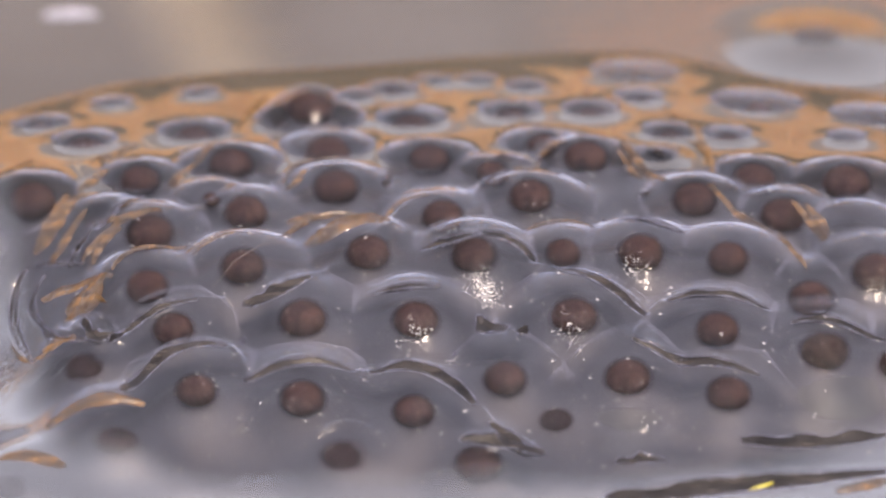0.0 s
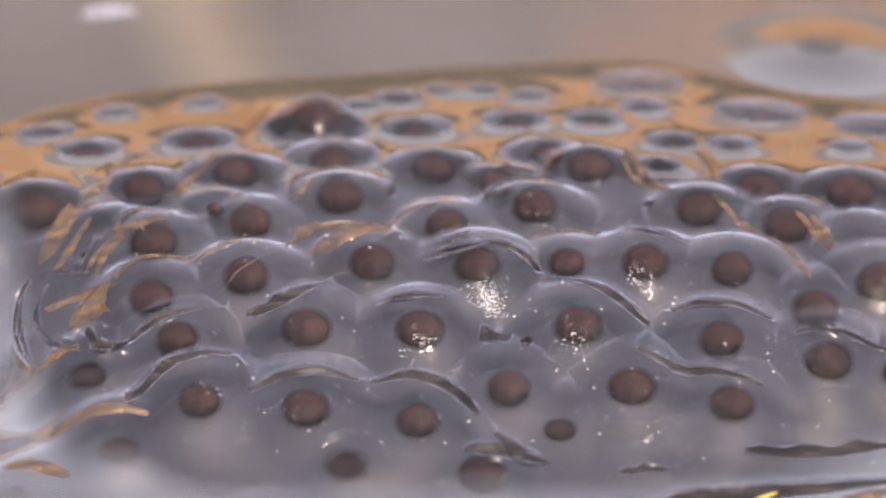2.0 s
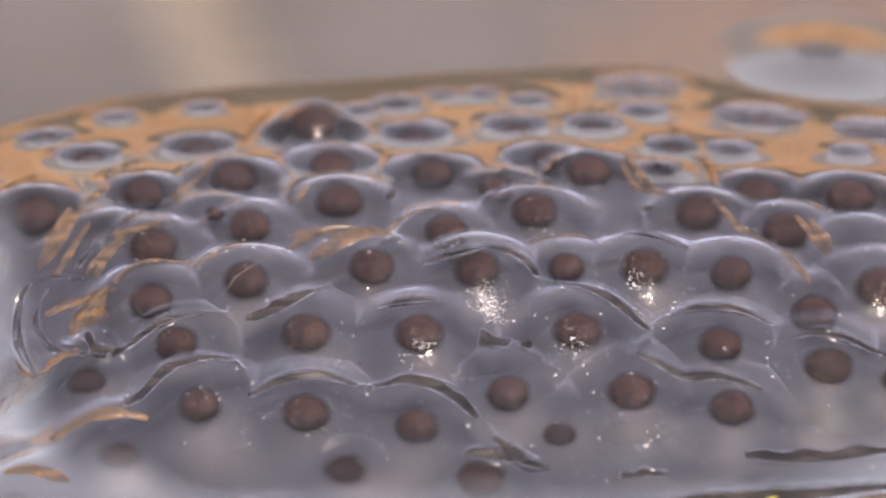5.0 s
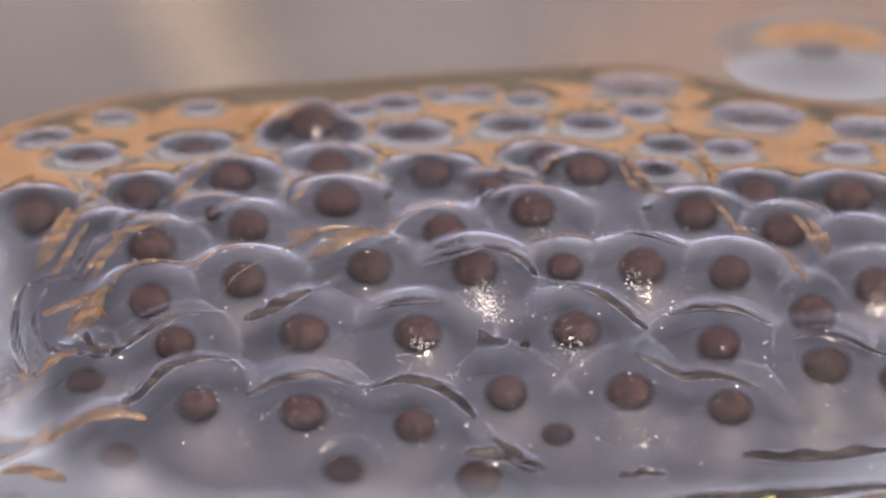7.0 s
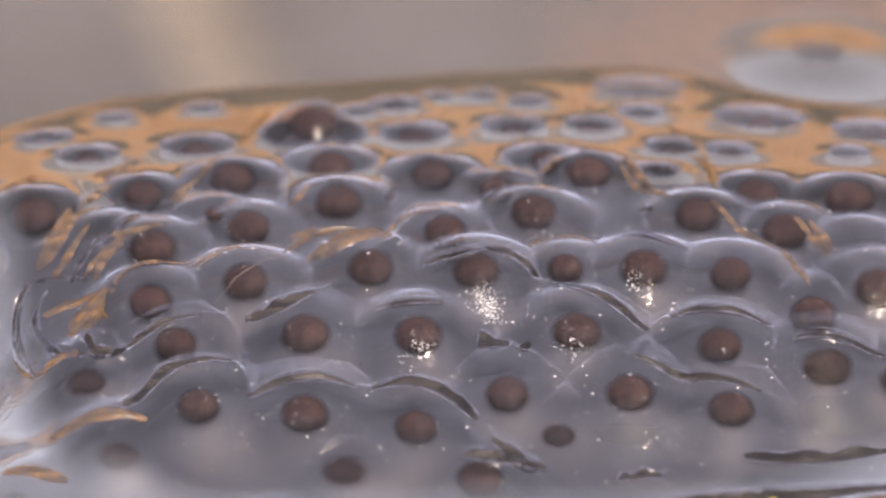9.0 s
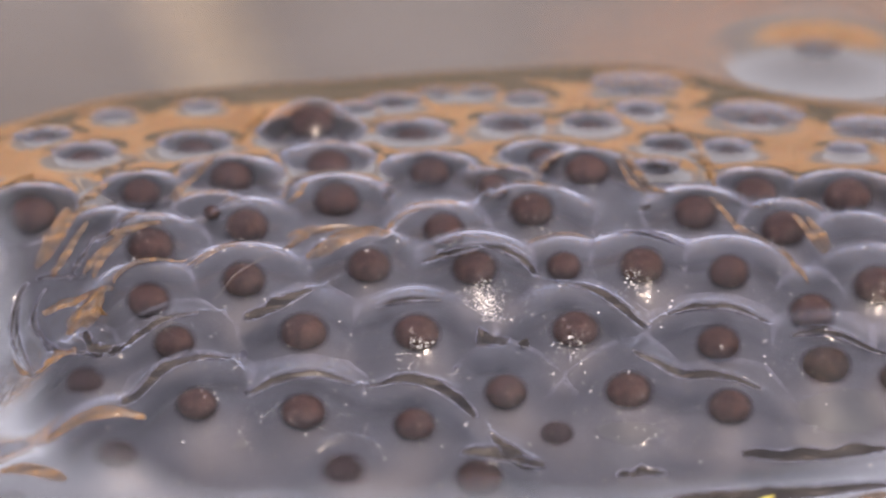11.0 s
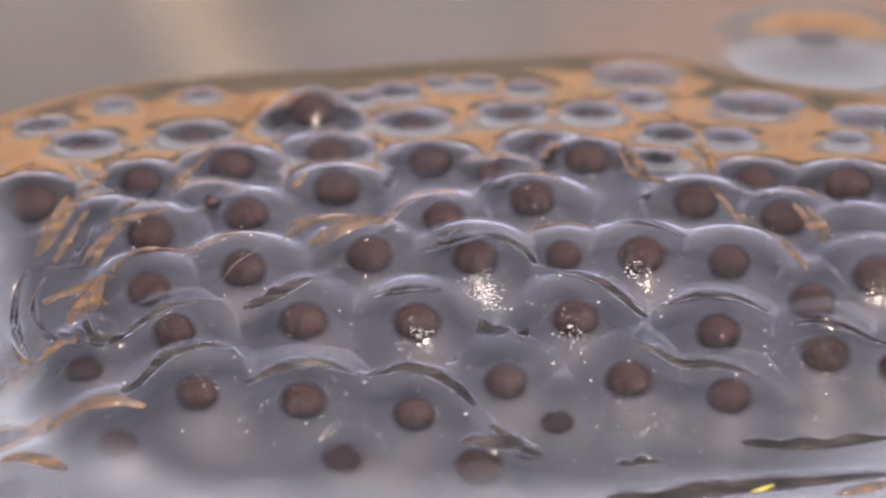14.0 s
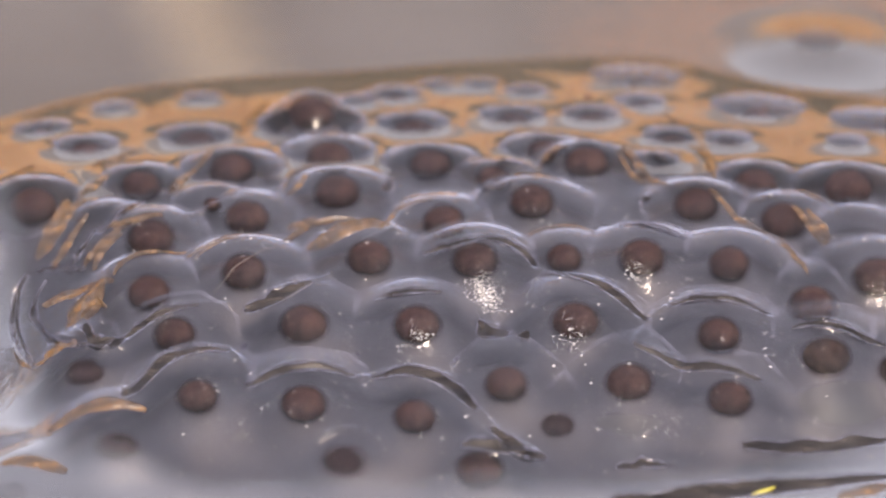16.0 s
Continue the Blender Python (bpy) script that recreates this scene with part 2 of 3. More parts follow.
LOWER = [
    (24.9, -6.9, 3.1, 3.5, 0), (-9.4, -9.8, 3.2, 4.0, 0.4), (-1.8, -10.6, 3.1, 4.0, 0.9), (8.8, -10.1, 3.2, 4.3, 0.8),
    (18.3, -11.1, 2.9, 4.1, 0.7), (25.4, -12.4, 3.2, 4.0, 0.8), (-18.0, -10.9, 2.8, 4.0, 0.3), (-23.8, -12.6, 2.6, 3.8, -0.4),
    (4.1, -15.4, 2.8, 3.8, 0.3), (12.2, -15.2, 3.1, 4.1, 0.4),
]
FRONT = [
    (18.8, -16.4, 2.9, 3.9, 0.4), (-16.2, -17.1, 2.7, 4.0, 0.7), (-9.2, -17.6, 3.0, 4.2, 0.7), (-1.9, -18.8, 2.7, 4.1, 0.6),
    (-21.2, -21.2, 2.8, 3.8, 0.8), (7.4, -17.5, 2.3, 3.2, -0.5), (-6.4, -21.3, 3.3, 3.8, -0.05), (2.3, -22.8, 3.0, 3.8, -0.05),
    (26.0, -15.0, 2.2, 3.4, -0.16), (12.1, -18.9, 2.6, 3.5, -0.9), (-13.5, -19.8, 2.1, 3.2, -1), (-27.7, -23.2, 2.2, 3.5, -0.4),
    (30.3, -12.6, 2.7, 3.8, 0.3), (-32.0, 1.6, 0.0, 3.0, -0.8),
]

EGGS = np.array(BACK_RINGS + FAR + UPPER + MIDDLE + LOWER + FRONT, dtype=float)
EX, EY, EW, ER, EL = EGGS.T
FURRED = len(BACK_RINGS + FAR + UPPER + MIDDLE) + 5        # one embryo with a pale growth on it
ROUND = np.interp(EY, [-22, -3, 12], [1.6, 1.4, 1.1])      # capsules stand out more sharply higher on the clump
FLARE = np.interp(EY, [-6, 9], [0.0, 0.7]) * (ER < 5.5) * np.where(EL > 1.5, 0.0, 1.0)      # higher up and behind, a capsule flares into a wide thin skirt round its embryo
CAP = 1.9           # height of a capsule's top over the clump's line


def smooth_line(places, heights, soft):
    """A finely sampled soft curve through a few heights."""
    at = np.arange(places[0] - 20, places[-1] + 20, 0.1)
    bell = np.exp(-0.5 * (np.arange(-40, 41) * 0.1 / soft * 1.0) ** 2)
    run = np.convolve(np.pad(np.interp(at, places, heights), 40, mode="edge"), bell / bell.sum(), "valid")
    return at, run


# height of the clump's middle line from its near edge to its far rim, and where that rim runs
LENGTHWISE = smooth_line([-34, -27, -24, -20, -15, -10, -5, 0, 5, 10, 16, 22, 28, 34, 38, 40, 45, 46.5, 48, 50, 54],
                         [-0.4, 0.0, 0.5, 1.5, 3.2, 4.8, 6.1, 6.9, 7.25, 7.2, 6.85, 6.4, 5.85, 5.2, 4.7, 4.42, 3.58, 2.9, 1.2, -0.3, -0.4], 1.0)
RIM_WAY = smooth_line([-60, -33.5, -29.5, -25.4, -16.8, -8.1, 0.7, 9.6, 16.2, 19.7, 22.6, 26.8, 31.0, 60], [8.0, 29.4, 32.8, 35.6, 38.0, 39.2, 41.2, 42.5, 42.5, 40.7, 38.3, 35.9, 34.4, 22.0], 1.2)


def along(x, y):
    """Place along the clump: 45 at its far rim, about -27 at its near edge."""
    rim = np.interp(x, *RIM_WAY)
    front = y - 0.010 * np.maximum(x - 8, 0) ** 2 * np.clip((2 - y) / 20, 0, 1)
    return np.where(y > 10, 10 + (y - 10) * 35 / (rim - 10), front)


def ease(t):
    t = np.clip(t, 0, 1)
    return t * t * (3 - 2 * t)


def clump_line(x, y):
    """The clump's smooth overall shape over the water."""
    x, y = np.asarray(x, float), np.asarray(y, float)
    h = np.interp(along(x, y), *LENGTHWISE)
    left = 1 - (1 - ease((x + 35.0) / 13.0)) * ease((7.0 - y) / 13.0)      # open water at the near left corner
    sides = ease((62.0 - np.abs(x)) / 16.0)
    return np.where(h > 0, h * left * sides, h) - 0.8 * (1 - left * sides)


def film_level(x, y):
    """Water film between the capsules, against the clump's line: low in front, high where the clump dips to the water behind."""
    left = np.clip((-16.0 - x) / 14.0, 0, 1) * np.clip((14.0 - y) / 8.0, 0, 1)
    flood = np.clip((-15.0 - y) / 6.0, 0, 1)
    return 0.35 + 0.7 * ease((y + 2.0) / 12.0) - 0.7 * ease((along(x, y) - 45.0) / 4.0) + 0.2 * left + 0.25 * flood


def bulges(x, y):
    """Height of every capsule over the clump's line at the places x, y; the film comes last."""
    x, y = np.asarray(x, float), np.asarray(y, float)
    d2 = (x[..., None] - EX) ** 2 + (y[..., None] - EY) ** 2
    domed = d2 / (2 * ROUND * ER)
    flared = 0.06 * ER * (np.sqrt(1 + d2 / (0.04 * ER * ER)) - 1) + 0.018 * d2
    u = EL + CAP - (1 - FLARE) * domed - FLARE * flared
    # the open water as the lowest candidate
    line = clump_line(x, y)
    film = np.maximum(film_level(x, y), -line)
    return np.concatenate([u, film[..., None]], -1), line


# crescents of film between the eggs: three places along each, and its width (0: a ridge alone)
POCKETS_FRONT = [
    (-20.9, -18.8, -18.5, -15.3, -14.2, -13.5, 1.42),
    (-13.0, -17.5, -9.8, -16.4, -5.8, -16.3, 0.97),
    (-4.8, -16.2, -1.4, -16.4, 2.1, -19.0, 1.67),
    (1.1, -22.8, 3.5, -23.0, 6.6, -22.9, 1.18),
    (3.1, -21.0, 4.8, -22.8, 6.4, -22.9, 1.16),
    (12.5, -13.9, 15.8, -15.1, 20.8, -16.5, 0.94),
    (19.3, -21.3, 24.1, -20.5, 28.9, -19.2, 1.31),
    (11.1, -23.4, 12.8, -23.1, 14.4, -23.1, 0.76),
    (10.3, -27.0, 16.8, -25.9, 28.5, -23.3, 1.82),
]
POCKETS_BACK = [
    (7.7, -6.1, 11.4, -8.9, 13.8, -10.3, 1.2),
    (-22.2, -13.2, -20.0, -11.6, -16.4, -9.9, 0.67),
    (-13.4, -9.3, -11.1, -9.1, -9.0, -7.3, 1.52),
    (-1.5, -4.2, 0.6, -4.4, 2.5, -4.0, 0.65),
    (2.5, -4.0, 5.0, -4.0, 6.2, -5.3, 0.81),
    (-4.7, -9.4, -2.4, -9.6, -0.2, -9.3, 0.68),
    (11.0, 1.6, 13.8, -1.0, 16.6, -2.3, 0.77),
    (15.0, -9.4, 18.0, -9.6, 21.8, -10.0, 0.89),
    (23.1, -11.9, 25.7, -11.9, 29.4, -12.7, 0.62),
    (2.4, -12.3, 3.2, -11.6, 3.9, -12.4, 1.89),
    (4.9, -12.3, 5.3, -12.4, 5.7, -12.5, 0.92),
    (13.7, 4.8, 14.0, 4.4, 14.4, 4.1, 0.79),
    (-4.2, 5.4, -3.9, 6.2, -3.7, 8.0, 0.7),
]
POCKETS_LEFT = [
    (-28.1, -0.7, -26.8, -1.3, -24.5, -3.1, 0.29),
    (-24.0, -10.1, -23.2, -12.7, -21.9, -12.3, 0.73),
    (-27.4, -6.5, -25.4, -11.5, -22.6, -13.0, 0.41),
    (-28.7, -0.7, -29.4, -4.0, -27.3, -12.1, 0.57),
    (-27.3, -2.3, -28.0, -4.8, -26.2, -9.9, 0.41),
    (-23.9, -0.3, -25.0, -1.4, -25.7, -2.5, 0.36),
    (-21.0, 4.4, -22.7, 0.1, -24.0, -0.7, 0.27),
]
RIDGES = [
    (-25.8, -20.3, -22.9, -19.7, -19.3, -20.2, 1.51),
    (-28.5, -23.6, -26.3, -23.7, -24.2, -24.8, 1.19),
    (-27.3, -5.0, -25.9, -4.9, -22.2, -7.6, 0.85),
    (-24.4, -9.5, -23.9, -8.2, -22.8, -7.8, 3.32),
    (-26.7, -11.5, -25.8, -11.8, -24.4, -12.4, 1.0),
    (22.7, -2.0, 23.8, -2.6, 24.6, -6.5, 0.52),
    (19.1, 3.0, 20.2, 1.7, 22.7, -1.2, 0.53),
    (-9.4, -2.2, -7.5, -1.8, -3.7, -0.4, 2.3),
    (25.1, 1.9, 25.9, 0.2, 26.4, -1.6, 0.68),
    (-17.0, -4.7, -15.5, -3.5, -14.0, -2.8, 0.33),
    (25.1, -26.0, 27.0, -25.2, 28.5, -24.4, 1.13),
]
AMBER = [
    (-23.8, -3.9, -23.5, -2.5, -22.0, -1.7, 0.65),
    (-29.1, -8.3, -27.7, -11.6, -26.0, -11.9, 0.27),
    (-26.2, 4.3, -27.0, 1.8, -28.3, 0.3, 1.53),
    (6.6, 8.6, 7.5, 11.0, 8.7, 11.1, 0.35),
    (12.7, 11.4, 13.5, 10.6, 15.6, 5.1, 0.78),
    (17.6, 14.9, 18.8, 12.0, 19.0, 7.0, 0.73),
    (-11.2, 5.5, -10.2, 8.9, -7.4, 10.6, 0.32),
    (-22.2, -7.1, -21.2, -5.5, -17.5, -3.2, 0.43),
    (-11.0, -2.1, -9.3, 1.1, -5.6, 1.7, 0.44),
]
SEAMS = [
    (-17.7, 1.6, -15.8, 2.4, -13.9, 2.5, 0),
    (-11.0, -2.1, -9.3, 1.1, -5.6, 1.7, 0),
    (-8.7, 0.3, -6.3, -1.5, -3.7, 1.0, 0),
    (-3.6, -0.7, -2.5, 1.7, 0.6, 1.7, 0),
    (-5.5, -3.8, -4.0, -2.5, -3.3, -0.5, 0),
    (3.0, 7.6, 4.6, 9.5, 7.1, 9.6, 0),
    (6.6, 8.6, 7.5, 11.0, 8.7, 11.1, 0),
    (12.7, 11.4, 13.5, 10.6, 15.6, 5.1, 0),
    (17.6, 14.9, 18.8, 12.0, 19.0, 7.0, 0),
    (-11.2, 5.5, -10.2, 8.9, -7.4, 10.6, 0),
    (2.2, 2.9, 3.4, 6.2, 5.8, 5.4, 0),
    (-22.2, -7.1, -21.2, -5.5, -17.5, -3.2, 0),
    (-24.5, -3.1, -24.1, -1.4, -22.7, -0.4, 0),
    (-28.2, -0.9, -28.4, -3.4, -26.9, -9.3, 0),
]
CREASES = [
    (-29.0, -0.6, -30.0, -3.1, -28.1, -11.6, 0),
    (-24.7, -10.3, -23.4, -12.4, -19.6, -12.5, 0),
    (-26.7, -2.0, -27.6, -4.2, -25.4, -10.8, 0),
    (5.6, -5.7, 6.7, -5.6, 7.9, -6.5, 0),
    (13.8, -10.3, 13.4, -11.3, 12.5, -13.9, 0),
    (20.8, -16.5, 22.9, -16.7, 29.2, -15.9, 0),
    (13.8, -10.3, 14.4, -9.5, 15.0, -9.6, 0),
    (-5.8, -16.3, -5.3, -16.3, -4.8, -16.1, 0),
    (-14.2, -13.5, -13.4, -15.1, -13.0, -17.5, 0),
    (2.1, -19.0, 2.7, -19.7, 3.2, -21.1, 0),
    (-16.4, -9.9, -14.7, -9.2, -13.4, -9.3, 0),
    (-9.0, -7.3, -7.0, -5.9, -4.9, -8.2, 0),
    (-8.3, -22.6, -6.4, -21.5, -3.8, -22.3, 0),
    (-13.1, -26.2, -11.0, -25.6, -8.6, -26.4, 0),
    (9.8, -20.6, 14.5, -20.7, 19.3, -21.2, 0),
]
# film seams higher on the clump, their amber a painted reed reflection
AMBER_HIGH = [
    (-24.6, -3.0, -23.3, -1.6, -19.3, -0.2, 0.6),
    (-24.4, -8.8, -23.6, -8.1, -22.8, -7.1, 0.6),
    (-17.5, -4.2, -15.5, -2.6, -11.9, -0.6, 0.4),
    (-10.8, 0.5, -9.7, 1.7, -8.8, 1.9, 0.5),
    (-27.1, -1.3, -26.0, -0.2, -24.6, 1.4, 0.8),
    (-31.2, 7.2, -30.1, 8.4, -29.3, 10.7, 1.3),
    (-25.1, 10.6, -23.6, 12.4, -21.9, 14.5, 0.9),
    (-25.6, 4.9, -24.6, 6.7, -23.7, 7.9, 0.9),
    (-26.9, 1.9, -26.2, 2.6, -25.8, 3.7, 0.9),
    (-23.1, -0.6, -21.6, -0.5, -19.4, 0.0, 0.5),
    (-18.2, 8.3, -16.9, 10.2, -15.4, 15.6, 0.7),
    (-15.0, 18.0, -14.0, 23.7, -13.2, 28.0, 0.9),
    (12.3, 11.1, 13.4, 8.5, 14.5, 7.3, 0.5),
    (16.1, 23.9, 18.5, 16.0, 19.2, 8.7, 0.6),
    (18.5, 3.7, 19.1, 3.0, 19.6, 2.5, 0.5),
    (24.1, 1.9, 25.2, 0.3, 26.2, -1.8, 0.6),
    (23.0, -0.7, 23.8, -2.7, 24.5, -5.8, 0.5),
    (3.3, 13.5, 5.1, 18.9, 7.1, 19.0, 0.4),
    (-4.3, -1.9, -3.3, 2.6, -0.8, 2.0, 0.45),
    (-19.2, 5.7, -18.5, 7.3, -18.1, 8.3, 0.8),
    (-9.7, 7.0, -10.2, 5.5, -11.0, 5.0, 0.6),
]


def bend(curve, n):
    """A curve through three places."""
    x0, y0, xm, ym, x1, y1 = curve
    t = np.linspace(0, 1, n)
    cx, cy = 2 * xm - 0.5 * (x0 + x1), 2 * ym - 0.5 * (y0 + y1)
    return (1 - t) ** 2 * x0 + 2 * t * (1 - t) * cx + t * t * x1, (1 - t) ** 2 * y0 + 2 * t * (1 - t) * cy + t * t * y1


def relief(x, y):
    """Grooves with raised lips where water pockets lie between the eggs, and low ridges along seams."""
    out = np.zeros(np.broadcast(x, y).shape)
    x, y = np.broadcast_to(x, out.shape), np.broadcast_to(y, out.shape)
    for *curve, w in POCKETS_FRONT + POCKETS_BACK + POCKETS_LEFT + SEAMS + CREASES:
        px, py = bend(curve, 17)
        near = (x > px.min() - 2) & (x < px.max() + 2) & (y > py.min() - 2) & (y < py.max() + 2)
        if not near.any():
            continue
        ax, ay, bx, by = px[:-1], py[:-1], np.diff(px), np.diff(py)
        qx, qy = x[near][:, None] - ax, y[near][:, None] - ay
        f = np.clip((qx * bx + qy * by) / np.maximum(bx * bx + by * by, 1e-9), 0, 1)
        d2 = (qx - f * bx) ** 2 + (qy - f * by) ** 2
        k = d2.argmin(1)
        row = np.arange(len(k))
        d = np.sqrt(d2[row, k])
        t = (k + f[row, k]) / 16.0
        end = np.sqrt(np.clip(np.sin(math.pi * (0.03 + 0.94 * t)), 0, 1))
        if w > 0:
            half = 0.5 * w * end
            out[near] += 0.17 * end * np.exp(-((d - half - 0.12) / 0.2) ** 2) - 0.4 * end * np.exp(-(d / (0.75 * half + 0.05)) ** 2)
        else:
            out[near] += 0.28 * end * np.exp(-(d / 0.24) ** 2)
    # folds of the film running round the clump's open corner
    fold = ease((x + 30.5) / 3.0) * ease((-20.0 - x) / 3.0) * ease((y + 13.0) / 5.0) * ease((7.0 - y) / 5.0)
    return out + 0.035 * fold * np.sin(3.6 * (x + 0.012 * (y + 3.0) ** 2) + 1.2 * np.sin(0.7 * y))


def surface(x, y):
    """The wet surface: capsules, film and water run softly into one another."""
    u, line = bulges(x, y)
    k1, k2 = np.interp(y, [-16, 3], [0.36, 0.2]), np.interp(line, [0, 3], [0.8, 0.4])
    top = u[..., :-1].max(-1)
    s = top + k1 * np.log(np.exp((u[..., :-1] - top[..., None]) / k1[..., None]).sum(-1))
    f = u[..., -1]
    hi = np.maximum(s, f)
    return relief(x, y) + line + hi + k2 * np.log(np.exp((s - hi) / k2) + np.exp((f - hi) / k2))


def embryo_depth(x, y, width):
    """How deep an embryo's middle lies under its capsule's top, so that jelly covers it on the slope."""
    h = 0.5
    gx = (clump_line(x + h, y) - clump_line(x - h, y)) / (2 * h)
    gy = (clump_line(x, y + h) - clump_line(x, y - h)) / (2 * h)
    return float((max(width, 2.4) / 2 + np.interp(y, [-13, 3], [0.30, 0.10])) * np.sqrt(1 + gx * gx + gy * gy))


def normals(x, y, h=0.05):
    gx = (surface(x + h, y) - surface(x - h, y)) / (2 * h)
    gy = (surface(x, y + h) - surface(x, y - h)) / (2 * h)
    n = np.stack([-gx, -gy, np.ones_like(gx)], -1)
    return n / np.linalg.norm(n, axis=-1, keepdims=True)


# ---------------------------------------------------------------- mesh helpers
def mesh_object(name, verts, faces, material, parent=None, smooth=True, at=None):
    me = bpy.data.meshes.new(name)
    me.from_pydata([tuple(v) for v in verts], [], [tuple(f) for f in faces])
    me.materials.append(material)
    if smooth:
        me.polygons.foreach_set("use_smooth", [True] * len(me.polygons))
    me.update()
    ob = new(name, me)
    if at is not None:
        ob.location = at
    if parent is not None:
        ob.parent = parent
    return ob


def part(name, bm, material, parent, label=""):
    me = bpy.data.meshes.new(name)
    bm.to_mesh(me)
    bm.free()
    me.materials.append(material)
    me.polygons.foreach_set("use_smooth", [True] * len(me.polygons))
    ob = new(name, me)
    ob.parent = parent
    return tagged(ob, label)


def grid_faces(nx, ny):
    return [(j * nx + i, j * nx + i + 1, (j + 1) * nx + i + 1, (j + 1) * nx + i) for j in range(ny - 1) for i in range(nx - 1)]


# ---------------------------------------------------------------- pond, ground and distance
def ground():
    rings = [0, 1, 3, 5, 6.6, 7.3, 7.45, 7.7, 9.5, 14, 25, 60, 200, 900]
    verts, faces, n = [], [], 64
    for r in rings:
        z = -0.25 if r < 7 else -0.12 if r < 7.4 else 0.5 if r < 7.6 else 0.62
        for i in range(n):
            a = 2 * math.pi * i / n
            verts.append((r * math.cos(a), r * math.sin(a), z + (0.03 * noise.noise((r * math.cos(a), r * math.sin(a), 0)) if r else 0)))
    for k in range(len(rings) - 1):
        for i in range(n):
            j = (i + 1) % n
            faces.append((k * n + i, k * n + j, (k + 1) * n + j, (k + 1) * n + i))
    tagged(mesh_object("ground", verts, faces, MUD), "brown muddy pond bed and steep dark bank", "ground", kind="structure")


def water():
    near_x = np.arange(-50, 50.01, 0.3)
    near_y = np.arange(-30, 68.01, 0.3)
    far = np.geomspace(3, 7600, 26)
    xs = np.concatenate([-50 - far[::-1], near_x, 50 + far])
    ys = np.concatenate([-30 - far[::-1], near_y, 68 + far])
    X, Y = np.meshgrid(xs, ys)
    nx, ny = len(xs), len(ys)
    X, Y = X.ravel(), Y.ravel()

    def lead(x, y):
        """By how much a capsule stands over the film."""
        u, _ = bulges(x, y)
        return u[..., :-1].max(-1) - u[..., -1]

    over = lead(X, Y)
    quads = np.array(grid_faces(nx, ny))
    quads = quads[(over[quads] <= 0).any(1)]
    used = np.unique(quads)
    move = used[over[used] > 0]             # the sheet ends where the capsules begin
    h = 0.02
    for _ in range(5):
        x, y = X[move], Y[move]
        g = lead(x, y)
        gx, gy = (lead(x + h, y) - lead(x - h, y)) / (2 * h), (lead(x, y + h) - lead(x, y - h)) / (2 * h)
        n2 = np.maximum(gx * gx + gy * gy, 0.02)
        X[move], Y[move] = x - np.clip(g * gx / n2, -0.4, 0.4), y - np.clip(g * gy / n2, -0.4, 0.4)
    Z = np.zeros_like(X)
    Z[used] = surface(X[used], Y[used])
    off = np.clip(along(X, Y) - 52.0, 0, None)         # fine ripples standing round the clump's far edge
    Z += 0.006 * np.sin(off * 2.6 + 0.5 * np.sin(X * 0.11)) * np.clip(off / 1.5, 0, 1) * np.exp(-off / 5.0) * (Y > 20)
    order = np.full(len(X), -1)
    order[used] = np.arange(len(used))
    verts = np.stack([X, Y, Z], -1)[used] * MM
    sheet = mesh_object("water", verts, order[quads].tolist(), WATER)
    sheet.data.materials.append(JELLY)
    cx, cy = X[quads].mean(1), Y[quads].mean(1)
    # near film and open left corner take the jelly's boosted gloss for brighter reflection
    jelly_faces = ((cy < 9 + 0.25 * np.minimum(cx + 8, 0)) & (clump_line(cx, cy) > 0.6)) | ((cy < -12 + 0.3 * cx * (cx < 0)) & (cy > -45) & (np.abs(cx) < 60)) | ((cx < -27.5) & (cx > -60) & (cy < 3) & (cy > -45))
    sheet.data.polygons.foreach_set("material_index", jelly_faces.astype(np.int32))
    tagged(sheet, "still grey pond water with soft reflections", "water", kind="structure")


def reeds():
    """Dry sunlit reeds along the far bank."""
    rng = random.Random(5)
    verts, faces = [], []
    for i in range(7000):
        a = radians(rng.uniform(-75, 75))
        r = rng.uniform(7.6, 9.6)
        x, y = r * math.sin(a), r * math.cos(a)
        h = rng.uniform(1.4, 2.05) * (1 + 0.15 * math.sin(a * 9))
        w = rng.uniform(0.012, 0.03)
        back = rng.uniform(0.3, 1.1)            # the dead stems lean back from the water
        bx, by = back * math.sin(a) + rng.gauss(0, 0.12), back * math.cos(a) + rng.gauss(0, 0.12)
        c, s = math.cos(a), -math.sin(a)
        k = len(verts)
        for t, ww in ((0, 1), (0.55, 0.8), (1, 0.15)):
            verts += [(x + bx * t * t - c * w * ww, y + by * t * t - s * w * ww, 0.5 + h * t), (x + bx * t * t + c * w * ww, y + by * t * t + s * w * ww, 0.5 + h * t)]
        faces += [(k, k + 1, k + 3, k + 2), (k + 2, k + 3, k + 5, k + 4)]
    tagged(mesh_object("reeds", verts, faces, REED, smooth=False), "dry orange reeds in sun along the far bank", "reeds", kind="stuff")


